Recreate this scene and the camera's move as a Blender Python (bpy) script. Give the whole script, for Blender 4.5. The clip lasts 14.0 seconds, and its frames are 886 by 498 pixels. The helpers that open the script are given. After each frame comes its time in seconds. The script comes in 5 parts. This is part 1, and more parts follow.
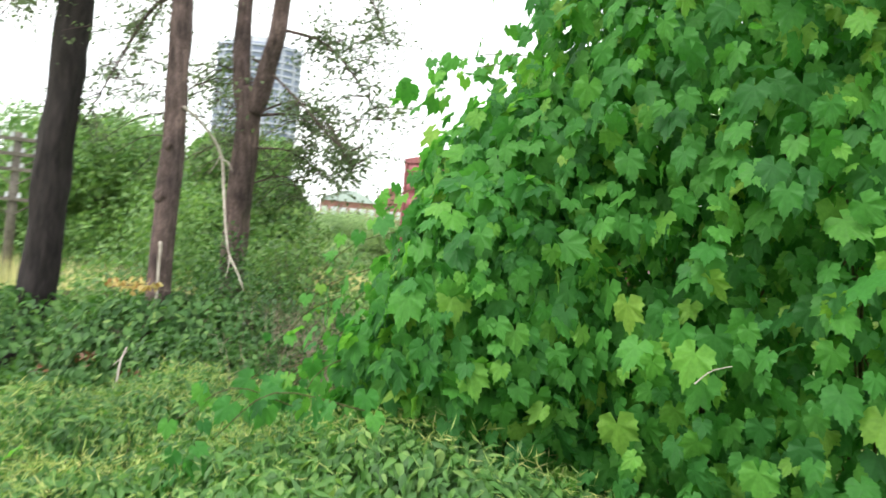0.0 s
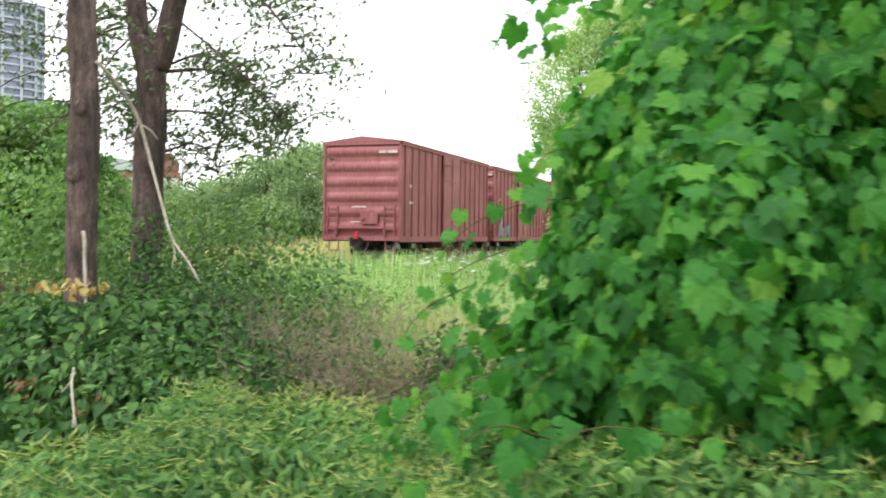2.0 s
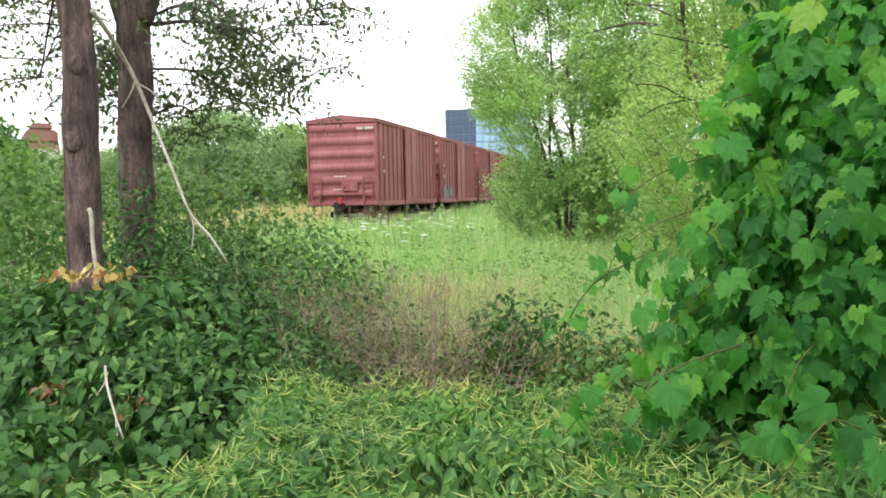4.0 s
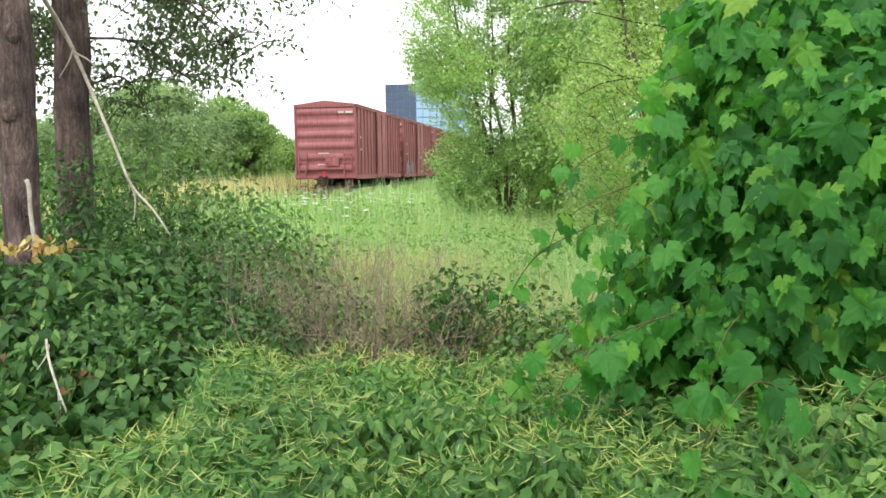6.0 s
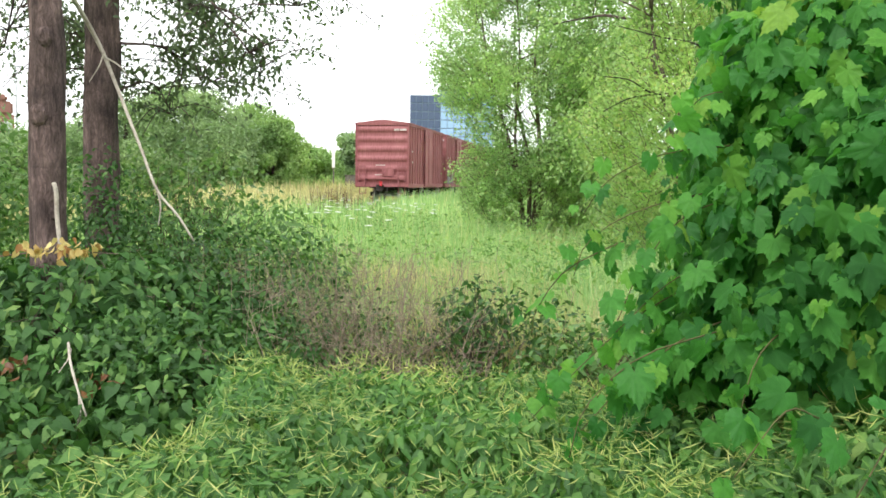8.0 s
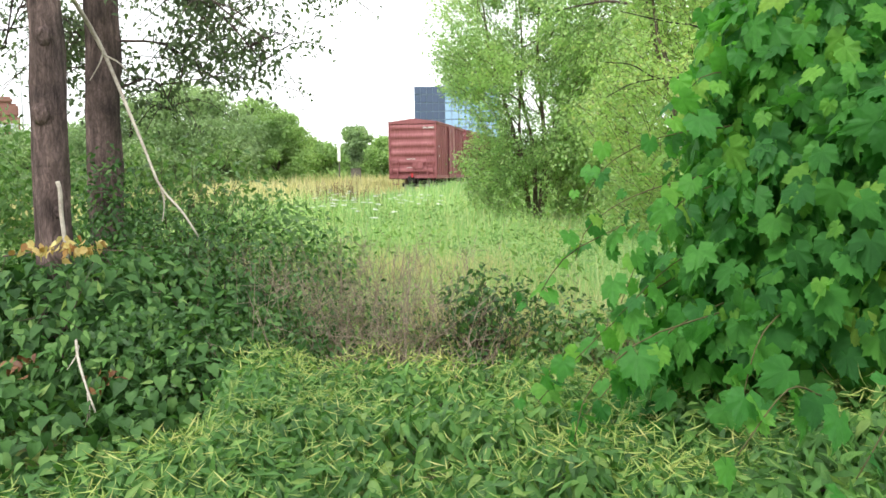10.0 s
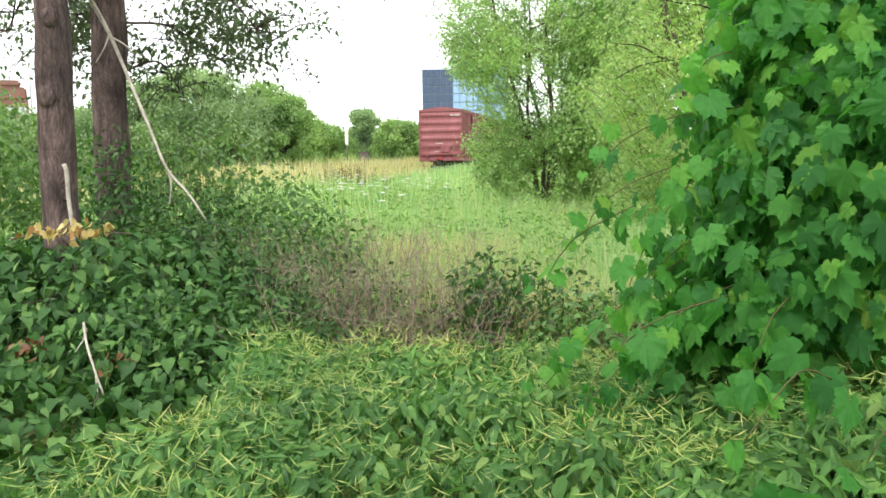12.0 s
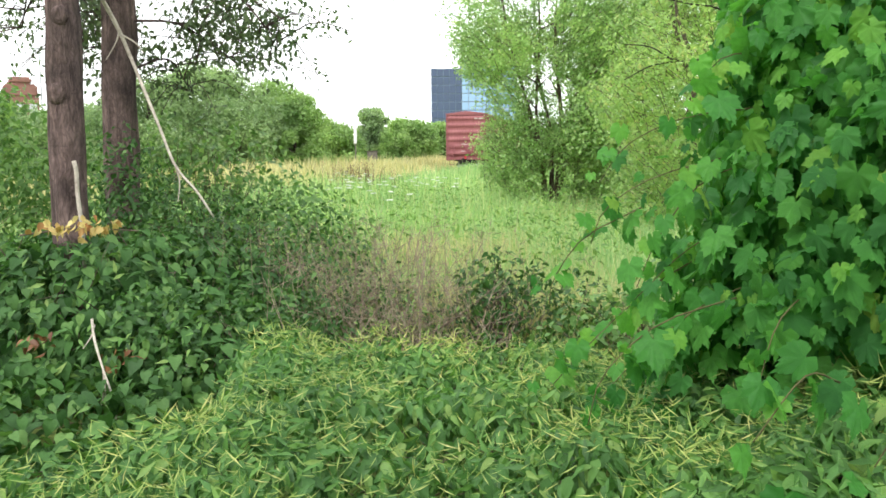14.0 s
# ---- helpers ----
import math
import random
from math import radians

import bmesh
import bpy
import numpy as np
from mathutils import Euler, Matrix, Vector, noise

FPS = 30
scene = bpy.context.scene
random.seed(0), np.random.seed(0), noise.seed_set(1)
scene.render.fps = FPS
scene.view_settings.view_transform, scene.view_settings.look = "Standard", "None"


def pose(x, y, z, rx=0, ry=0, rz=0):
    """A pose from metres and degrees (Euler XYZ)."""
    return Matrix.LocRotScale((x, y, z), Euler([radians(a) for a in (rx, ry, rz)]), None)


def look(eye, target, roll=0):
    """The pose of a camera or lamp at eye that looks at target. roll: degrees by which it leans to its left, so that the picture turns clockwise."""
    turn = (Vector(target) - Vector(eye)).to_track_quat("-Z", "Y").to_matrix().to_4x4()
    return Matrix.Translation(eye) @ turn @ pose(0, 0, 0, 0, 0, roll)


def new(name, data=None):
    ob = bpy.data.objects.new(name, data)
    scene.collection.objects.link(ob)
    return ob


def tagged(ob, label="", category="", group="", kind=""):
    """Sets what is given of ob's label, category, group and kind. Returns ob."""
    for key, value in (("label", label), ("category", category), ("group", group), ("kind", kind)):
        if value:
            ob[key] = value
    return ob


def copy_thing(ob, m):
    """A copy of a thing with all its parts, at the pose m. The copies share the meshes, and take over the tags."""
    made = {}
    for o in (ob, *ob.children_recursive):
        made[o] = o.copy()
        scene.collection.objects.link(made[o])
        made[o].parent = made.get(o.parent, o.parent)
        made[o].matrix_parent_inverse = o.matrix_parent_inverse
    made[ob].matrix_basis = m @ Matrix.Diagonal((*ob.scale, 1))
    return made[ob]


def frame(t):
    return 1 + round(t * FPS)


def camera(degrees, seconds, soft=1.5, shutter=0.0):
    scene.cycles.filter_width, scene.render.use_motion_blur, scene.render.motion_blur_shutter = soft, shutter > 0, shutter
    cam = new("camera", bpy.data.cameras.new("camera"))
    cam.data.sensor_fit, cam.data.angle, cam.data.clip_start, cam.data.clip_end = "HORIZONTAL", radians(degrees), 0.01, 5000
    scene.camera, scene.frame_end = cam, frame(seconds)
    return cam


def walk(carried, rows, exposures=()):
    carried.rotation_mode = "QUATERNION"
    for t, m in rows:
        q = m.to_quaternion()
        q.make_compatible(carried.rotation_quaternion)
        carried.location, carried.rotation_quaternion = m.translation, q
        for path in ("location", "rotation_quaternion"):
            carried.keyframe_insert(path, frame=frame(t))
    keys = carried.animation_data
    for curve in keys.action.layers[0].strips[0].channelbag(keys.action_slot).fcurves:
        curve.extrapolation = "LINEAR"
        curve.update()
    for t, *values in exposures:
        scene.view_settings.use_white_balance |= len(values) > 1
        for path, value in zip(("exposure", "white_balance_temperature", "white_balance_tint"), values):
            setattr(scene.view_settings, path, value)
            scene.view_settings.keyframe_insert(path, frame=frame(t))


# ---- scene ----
cam = camera(55.0, 14.0, soft=1.6, shutter=0.5)

PATH = [
    (0, (3.01, -0.535, 1.503), (2.227, 1.305, 1.542), 4.9),
    (0.5, (2.55, -0.492, 1.48), (1.957, 1.417, 1.564), 2.5),
    (1, (2.09, -0.66, 1.456), (1.616, 1.283, 1.522), 1.5),
    (1.5, (1.521, -0.427, 1.467), (1.273, 1.558, 1.449), 0.1),
    (2, (1.08, -0.206, 1.517), (0.796, 1.774, 1.482), 0.8),
    (2.5, (0.577, -0.042, 1.534), (0.341, 1.942, 1.44), 3.4),
    (2.7, (0.43, 0.069, 1.508), (0.166, 2.05, 1.419), 1.5),
    (4.8, (-0.146, 0.23, 1.538), (-0.116, 2.224, 1.396), -1.3),
    (5, (-0.13, 0.215, 1.522), (-0.12, 2.211, 1.392), -1.3),
    (5.5, (-0.119, 0.157, 1.527), (-0.071, 2.151, 1.375), -0.6),
    (6, (-0.114, 0.137, 1.522), (-0.012, 2.126, 1.34), -0.7),
    (6.5, (-0.121, 0.134, 1.523), (-0.027, 2.125, 1.366), -0.3),
    (7, (-0.123, 0.132, 1.527), (-0.006, 2.121, 1.357), -0.1),
    (7.5, (-0.112, 0.148, 1.528), (-0.025, 2.141, 1.382), -0.8),
    (8, (-0.132, 0.184, 1.528), (-0.079, 2.177, 1.372), 0.6),
    (10.5, (-0.102, 0.18, 1.513), (-0.07, 2.171, 1.33), -1.0),
    (11, (-0.106, 0.183, 1.513), (-0.079, 2.173, 1.321), -0.5),
    (11.5, (-0.105, 0.196, 1.51), (-0.088, 2.186, 1.312), -0.4),
    (12, (-0.101, 0.201, 1.508), (-0.086, 2.189, 1.293), -0.9),
    (12.5, (-0.098, 0.203, 1.506), (-0.092, 2.191, 1.291), -0.8),
    (13, (-0.092, 0.198, 1.507), (-0.083, 2.187, 1.298), -0.9),
    (13.5, (-0.095, 0.2, 1.514), (-0.089, 2.187, 1.295), -0.9),
    (14, (-0.1, 0.203, 1.509), (-0.103, 2.191, 1.293), -0.5),
]
walk(cam, [(t, look(eye, target, roll)) for t, eye, target, roll in PATH], [(0, 0.38), (0.5, 0.32), (1, 0.22), (1.5, 0.12), (2.5, 0.02), (6.5, 0.08), (14, 0.15)])

# ---- world, sun ----
world = bpy.data.worlds.new("overcast")
scene.world = world
world.use_nodes = True
wn = world.node_tree
wn.nodes.clear()
w_out = wn.nodes.new("ShaderNodeOutputWorld")
w_bg = wn.nodes.new("ShaderNodeBackground")
w_sky = wn.nodes.new("ShaderNodeTexSky")
w_sky.sky_type = "NISHITA"
w_sky.sun_disc = False
w_sky.sun_elevation, w_sky.sun_rotation = radians(51), radians(210)
w_sky.dust_density = 4.0
w_mix = wn.nodes.new("ShaderNodeMix")
w_mix.data_type = "RGBA"
w_mix.inputs[0].default_value = 0.93
w_mix.inputs[7].default_value = (15.5, 15.8, 16.0, 1)
w_bg.inputs[1].default_value = 0.12
wn.links.new(w_sky.outputs[0], w_mix.inputs[6])
wn.links.new(w_mix.outputs[2], w_bg.inputs[0])
wn.links.new(w_bg.outputs[0], w_out.inputs[0])

sun_data = bpy.data.lights.new("sun", "SUN")
sun_data.energy, sun_data.angle, sun_data.color = 2.0, radians(14), (1.0, 0.97, 0.92)
sun = new("sun", sun_data)
sun.matrix_world = look((-16, -20, 40), (0, 8, 0))
scene.view_settings.exposure = 0.0

# ---- materials ----
def base_material(name, rough=0.6, metal=0.0, spec=0.4):
    m = bpy.data.materials.new(name)
    m.use_nodes = True
    nt = m.node_tree
    b = nt.nodes["Principled BSDF"]
    b.inputs["Roughness"].default_value = rough
    b.inputs["Metallic"].default_value = metal
    b.inputs["Specular IOR Level"].default_value = spec
    return m, nt, b


def ramp(nt, stops):
    r = nt.nodes.new("ShaderNodeValToRGB")
    els = r.color_ramp.elements
    while len(els) < len(stops):
        els.new(0.5)
    for e, (p, c) in zip(els, stops):
        e.position, e.color = p, (*c, 1)
    return r


def noise_node(nt, scale, detail=4.0, coords="Object"):
    tc = nt.nodes.new("ShaderNodeTexCoord")
    n = nt.nodes.new("ShaderNodeTexNoise")
    n.inputs["Scale"].default_value, n.inputs["Detail"].default_value = scale, detail
    nt.links.new(tc.outputs[coords], n.inputs["Vector"])
    return n


def mix_rgb(nt, fac, a, b, mode="MIX"):
    m = nt.nodes.new("ShaderNodeMix")
    m.data_type, m.blend_type = "RGBA", mode
    for socket, value in ((0, fac), (6, a), (7, b)):
        if isinstance(value, (int, float)):
            m.inputs[socket].default_value = value
        elif isinstance(value, tuple):
            m.inputs[socket].default_value = (*value, 1)
        else:
            nt.links.new(value, m.inputs[socket])
    return m.outputs[2]


def leaf_material(name, stops, single=False, through_light=0.35, rough=0.45, patch=1.3, spec=0.35):
    """Foliage: colour varies leaf by leaf and in broad patches, light passes through the blade."""
    m, nt, b = base_material(name, rough, 0, spec)
    if single:
        src = nt.nodes.new("ShaderNodeObjectInfo").outputs["Random"]
    else:
        src = nt.nodes.new("ShaderNodeNewGeometry").outputs["Random Per Island"]
    r = ramp(nt, stops)
    nt.links.new(src, r.inputs[0])
    big = noise_node(nt, patch, 3)
    tone = ramp(nt, [(0.3, (0.72, 0.78, 0.7)), (0.7, (1.2, 1.15, 1.0))])
    nt.links.new(big.outputs[0], tone.inputs[0])
    col = mix_rgb(nt, 1.0, r.outputs[0], tone.outputs[0], "MULTIPLY")
    fine = noise_node(nt, 60, 3)
    tone2 = ramp(nt, [(0.35, (0.88, 0.9, 0.85)), (0.65, (1.08, 1.06, 1.0))])
    nt.links.new(fine.outputs[0], tone2.inputs[0])
    col = mix_rgb(nt, 1.0, col, tone2.outputs[0], "MULTIPLY")
    nt.links.new(col, b.inputs["Base Color"])
    bump = nt.nodes.new("ShaderNodeBump")
    bump.inputs["Strength"].default_value, bump.inputs["Distance"].default_value = 0.5, 0.006
    nt.links.new(fine.outputs[0], bump.inputs["Height"])
    nt.links.new(bump.outputs[0], b.inputs["Normal"])
    tr = nt.nodes.new("ShaderNodeBsdfTranslucent")
    bright = mix_rgb(nt, 1.0, col, (1.2, 1.3, 0.75), "MULTIPLY")
    nt.links.new(bright, tr.inputs[0])
    ms = nt.nodes.new("ShaderNodeMixShader")
    ms.inputs[0].default_value = through_light
    nt.links.new(b.outputs[0], ms.inputs[1])
    nt.links.new(tr.outputs[0], ms.inputs[2])
    nt.links.new(ms.outputs[0], nt.nodes["Material Output"].inputs[0])
    return m


def surface_material(name, dark, light, scale=8.0, rough=0.85, bump=0.4, metal=0.0, stretch=None, distance=0.02, fine=60.0):
    m, nt, b = base_material(name, rough, metal, 0.3)
    n = noise_node(nt, scale, 6)
    f = noise_node(nt, fine, 4)
    if stretch:
        for node in (n, f):
            mp = nt.nodes.new("ShaderNodeMapping")
            mp.inputs["Scale"].default_value = stretch
            link = node.inputs["Vector"].links[0].from_socket
            nt.links.new(link, mp.inputs[0])
            nt.links.new(mp.outputs[0], node.inputs["Vector"])
    r = ramp(nt, [(0.3, dark), (0.7, light)])
    nt.links.new(n.outputs[0], r.inputs[0])
    t = ramp(nt, [(0.3, (0.75, 0.75, 0.75)), (0.7, (1.15, 1.15, 1.15))])
    nt.links.new(f.outputs[0], t.inputs[0])
    col = mix_rgb(nt, 1.0, r.outputs[0], t.outputs[0], "MULTIPLY")
    nt.links.new(col, b.inputs["Base Color"])
    bp = nt.nodes.new("ShaderNodeBump")
    bp.inputs["Strength"].default_value, bp.inputs["Distance"].default_value = bump, distance
    mixed = mix_rgb(nt, 0.5, n.outputs[0], f.outputs[0])
    nt.links.new(mixed, bp.inputs["Height"])
    nt.links.new(bp.outputs[0], b.inputs["Normal"])
    return m


GRAPE = [(0.0, (0.042, 0.17, 0.048)), (0.4, (0.07, 0.26, 0.06)), (0.8, (0.108, 0.335, 0.07)), (0.95, (0.175, 0.41, 0.076)), (1.0, (0.26, 0.43, 0.092))]
SWALLOW = [(0.0, (0.055, 0.14, 0.042)), (0.5, (0.09, 0.225, 0.062)), (0.85, (0.15, 0.31, 0.085)), (1.0, (0.26, 0.39, 0.13))]
# DARKLEAF: dark greens; on the shrub they also stand in for shade.
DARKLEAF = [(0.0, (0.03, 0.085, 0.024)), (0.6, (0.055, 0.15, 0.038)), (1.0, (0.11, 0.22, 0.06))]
mat_grape = leaf_material("grape_leaf", GRAPE, rough=0.48, through_light=0.5, spec=0.22)
mat_grape_single = leaf_material("grape_leaf_single", GRAPE, single=True, rough=0.48, through_light=0.5, spec=0.22)
mat_swallow = leaf_material("swallowwort_leaf", SWALLOW, rough=0.5)
mat_swallow_single = leaf_material("swallowwort_leaf_single", SWALLOW, single=True, rough=0.5)
mat_pod = leaf_material("yellow_green_pod", [(0.0, (0.2, 0.33, 0.09)), (0.6, (0.35, 0.45, 0.14)), (1.0, (0.52, 0.52, 0.22))], through_light=0.25)
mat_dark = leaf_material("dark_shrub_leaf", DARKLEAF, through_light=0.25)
# Sapling greens raised, with extra blue, to carry haze in the leaf colour.
mat_sapling = leaf_material("hazed_sapling_leaf", [(0.0, (0.1, 0.2, 0.075)), (0.6, (0.17, 0.32, 0.115)), (1.0, (0.27, 0.42, 0.16))])
mat_bank = leaf_material("climber_leaf", [(0.0, (0.035, 0.1, 0.03)), (0.6, (0.07, 0.18, 0.052)), (1.0, (0.14, 0.27, 0.085))], rough=0.6)
# Dark grey-green crown leaf, lifted in colour to imitate haze before it.
mat_crown = leaf_material("small_dark_hazed_leaf", [(0.0, (0.09, 0.13, 0.085)), (0.6, (0.14, 0.2, 0.12)), (1.0, (0.21, 0.28, 0.17))], through_light=0.35)
# Light maple greens, made paler and bluer still: haze is in these colours.
mat_light_tree = leaf_material("hazed_light_maple_leaf", [(0.0, (0.28, 0.42, 0.21)), (0.5, (0.4, 0.57, 0.31)), (0.88, (0.49, 0.65, 0.38)), (1.0, (0.6, 0.66, 0.42))], patch=0.5, through_light=0.5)
mat_yellow_tree = leaf_material("hazed_yellowing_maple_leaf", [(0.0, (0.29, 0.44, 0.19)), (0.5, (0.4, 0.57, 0.26)), (0.85, (0.49, 0.64, 0.32)), (1.0, (0.63, 0.62, 0.36))], patch=0.6, through_light=0.5)
# Both far greens are lightened and greyed: aerial haze painted into the leaf colour.
mat_far_tree = leaf_material("hazed_far_leaf", [(0.0, (0.23, 0.33, 0.2)), (0.5, (0.31, 0.43, 0.27)), (1.0, (0.4, 0.52, 0.34))], through_light=0.45, rough=0.7, patch=0.35)
mat_far_light = leaf_material("hazed_far_light_leaf", [(0.0, (0.21, 0.33, 0.15)), (0.5, (0.3, 0.45, 0.2)), (1.0, (0.39, 0.53, 0.27))], through_light=0.45, rough=0.7, patch=0.35)
# Grass green with straw tones, washed out in the colour to suggest haze.
mat_grass = leaf_material("hazed_meadow_blade", [(0.0, (0.24, 0.42, 0.19)), (0.5, (0.36, 0.55, 0.3)), (0.85, (0.48, 0.62, 0.39)), (1.0, (0.66, 0.65, 0.46))], patch=0.4, through_light=0.45)
mat_meadow_weed = leaf_material("meadow_weed_leaf", [(0.0, (0.12, 0.24, 0.07)), (0.6, (0.22, 0.38, 0.12)), (1.0, (0.36, 0.5, 0.2))], patch=0.4)
mat_gold = leaf_material("golden_blade", [(0.0, (0.47, 0.42, 0.28)), (0.5, (0.62, 0.56, 0.4)), (1.0, (0.74, 0.68, 0.52))], patch=0.5, through_light=0.45)
mat_rust = leaf_material("rust_seed", [(0.0, (0.1, 0.04, 0.02)), (1.0, (0.26, 0.12, 0.055))], through_light=0.1)
mat_umbel = surface_material("white_umbel", (0.62, 0.64, 0.55), (0.85, 0.86, 0.8), 30)
mat_bark = surface_material("grey_brown_bark", (0.06, 0.043, 0.04), (0.19, 0.138, 0.128), 7, 0.95, 1.0, stretch=(3.2, 3.2, 0.55), distance=0.04, fine=26)
nt = mat_bark.node_tree
_v = nt.nodes.new("ShaderNodeTexVoronoi")
_v.feature = "DISTANCE_TO_EDGE"
_v.inputs["Scale"].default_value = 24.0
_tc, _mp, _warp = nt.nodes.new("ShaderNodeTexCoord"), nt.nodes.new("ShaderNodeMapping"), noise_node(nt, 9, 3)
_mp.inputs["Scale"].default_value = (1.6, 1.6, 0.3)
nt.links.new(mix_rgb(nt, 0.12, _tc.outputs["Object"], _warp.outputs["Color"], "ADD"), _mp.inputs[0])
nt.links.new(_mp.outputs[0], _v.inputs["Vector"])
_plate = ramp(nt, [(0.0, (0.75, 0.73, 0.73)), (0.12, (1.0, 1.0, 1.0)), (0.3, (1.22, 1.2, 1.2))])
nt.links.new(_v.outputs["Distance"], _plate.inputs[0])
_bp = nt.nodes.new("ShaderNodeBump")
_bp.inputs["Strength"].default_value, _bp.inputs["Distance"].default_value = 0.5, 0.015
nt.links.new(_plate.outputs[0], _bp.inputs["Height"])
_before = nt.nodes["Principled BSDF"].inputs["Normal"].links[0].from_socket
nt.links.new(_before, _bp.inputs["Normal"])
nt.links.new(_bp.outputs[0], nt.nodes["Principled BSDF"].inputs["Normal"])
_b = nt.nodes["Principled BSDF"]
_old = _b.inputs["Base Color"].links[0].from_socket
_n = noise_node(nt, 3.2, 5)
_r = ramp(nt, [(0.35, (0.6, 0.6, 0.62)), (0.52, (1.0, 0.98, 0.97)), (0.68, (1.55, 1.5, 1.5))])
nt.links.new(_n.outputs[0], _r.inputs[0])
nt.links.new(mix_rgb(nt, 1.0, mix_rgb(nt, 1.0, _old, _r.outputs[0], "MULTIPLY"), _plate.outputs[0], "MULTIPLY"), _b.inputs["Base Color"])
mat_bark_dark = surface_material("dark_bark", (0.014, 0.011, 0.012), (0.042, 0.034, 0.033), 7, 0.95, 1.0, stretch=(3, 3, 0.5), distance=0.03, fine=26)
mat_twig = surface_material("brown_twig", (0.09, 0.065, 0.05), (0.2, 0.155, 0.12), 12, 0.9)
mat_dry_stalk = surface_material("dry_stalk", (0.24, 0.18, 0.13), (0.42, 0.34, 0.26), 12, 0.9)
mat_dead = surface_material("pale_dead_wood", (0.36, 0.31, 0.26), (0.62, 0.56, 0.48), 9, 0.85, 0.5)
mat_vine_stem = surface_material("vine_stem", (0.07, 0.06, 0.025), (0.13, 0.13, 0.045), 9)
mat_ballast = surface_material("ballast", (0.1, 0.09, 0.08), (0.25, 0.23, 0.21), 9, 0.95, 1.0, fine=30)
mat_rail = surface_material("rusty_rail", (0.1, 0.06, 0.045), (0.22, 0.15, 0.12), 12, 0.55, 0.2, metal=0.6)
mat_tie = surface_material("tie_wood", (0.05, 0.04, 0.035), (0.12, 0.1, 0.085), 9)
mat_tread = surface_material("wheel_tread", (0.45, 0.45, 0.45), (0.7, 0.7, 0.7), 9, 0.35, 0.1, metal=0.7)
mat_under = surface_material("underframe_grime", (0.02, 0.018, 0.017), (0.055, 0.045, 0.04), 8)
mat_white_paint = surface_material("white_lettering", (0.55, 0.47, 0.46), (0.74, 0.68, 0.66), 20)
mat_pole_wood = surface_material("weathered_pole", (0.08, 0.07, 0.06), (0.2, 0.18, 0.155), 6)
mat_white_post = surface_material("white_post", (0.7, 0.7, 0.7), (0.82, 0.82, 0.82), 5)
mat_concrete = surface_material("pale_concrete", (0.5, 0.52, 0.56), (0.64, 0.66, 0.7), 0.4, 0.8, 0.1)
mat_brick_far = surface_material("red_brick_far", (0.24, 0.12, 0.1), (0.34, 0.18, 0.15), 0.5, 0.9, 0.1)
mat_roof_green = surface_material("pale_green_roof", (0.36, 0.44, 0.42), (0.5, 0.57, 0.54), 0.3, 0.7, 0.1)
mat_spray = surface_material("faded_spray", (0.19, 0.13, 0.15), (0.27, 0.25, 0.29), 2, 0.7)
mat_red_lamp = surface_material("red_marker", (0.5, 0.03, 0.04), (0.62, 0.06, 0.07), 20, 0.4)


def glass_material(name, colour, rough=0.12):
    m, nt, b = base_material(name, rough, 0.0, 0.8)
    n = noise_node(nt, 0.08, 2)
    t = ramp(nt, [(0.3, (0.7, 0.75, 0.8)), (0.7, (1.2, 1.15, 1.1))])
    nt.links.new(n.outputs[0], t.inputs[0])
    nt.links.new(mix_rgb(nt, 1.0, colour, t.outputs[0], "MULTIPLY"), b.inputs["Base Color"])
    return m


mat_glass_dark = glass_material("dark_blue_glass", (0.045, 0.08, 0.17), 0.35)
mat_glass_light = glass_material("light_blue_glass", (0.3, 0.48, 0.72))
mat_glass_tower = glass_material("tower_glass", (0.2, 0.25, 0.38), 0.3)
mat_tower_slab = surface_material("tower_slab", (0.42, 0.45, 0.56), (0.52, 0.55, 0.66), 0.4, 0.8, 0.1)
mat_mullion = surface_material("blue_grey_mullion", (0.2, 0.27, 0.38), (0.3, 0.38, 0.5), 1, 0.5)


def car_paint():
    m, nt, b = base_material("oxide_red_paint", 0.62, 0.0, 0.35)
    n = noise_node(nt, 0.7, 6)
    r = ramp(nt, [(0.25, (0.25, 0.085, 0.092)), (0.55, (0.33, 0.12, 0.13)), (0.8, (0.4, 0.17, 0.18))])
    nt.links.new(n.outputs[0], r.inputs[0])
    streak = noise_node(nt, 5.0, 5)
    mp = nt.nodes.new("ShaderNodeMapping")
    mp.inputs["Scale"].default_value = (3.0, 3.0, 0.18)
    nt.links.new(streak.inputs["Vector"].links[0].from_socket, mp.inputs[0])
    nt.links.new(mp.outputs[0], streak.inputs["Vector"])
    t = ramp(nt, [(0.35, (0.78, 0.74, 0.72)), (0.6, (1.05, 1.02, 1.02)), (0.8, (1.2, 1.3, 1.3))])
    nt.links.new(streak.outputs[0], t.inputs[0])
    nt.links.new(mix_rgb(nt, 1.0, r.outputs[0], t.outputs[0], "MULTIPLY"), b.inputs["Base Color"])
    bp = nt.nodes.new("ShaderNodeBump")
    bp.inputs["Strength"].default_value, bp.inputs["Distance"].default_value = 0.2, 0.01
    nt.links.new(streak.outputs[0], bp.inputs["Height"])
    nt.links.new(bp.outputs[0], b.inputs["Normal"])
    return m


mat_car = car_paint()


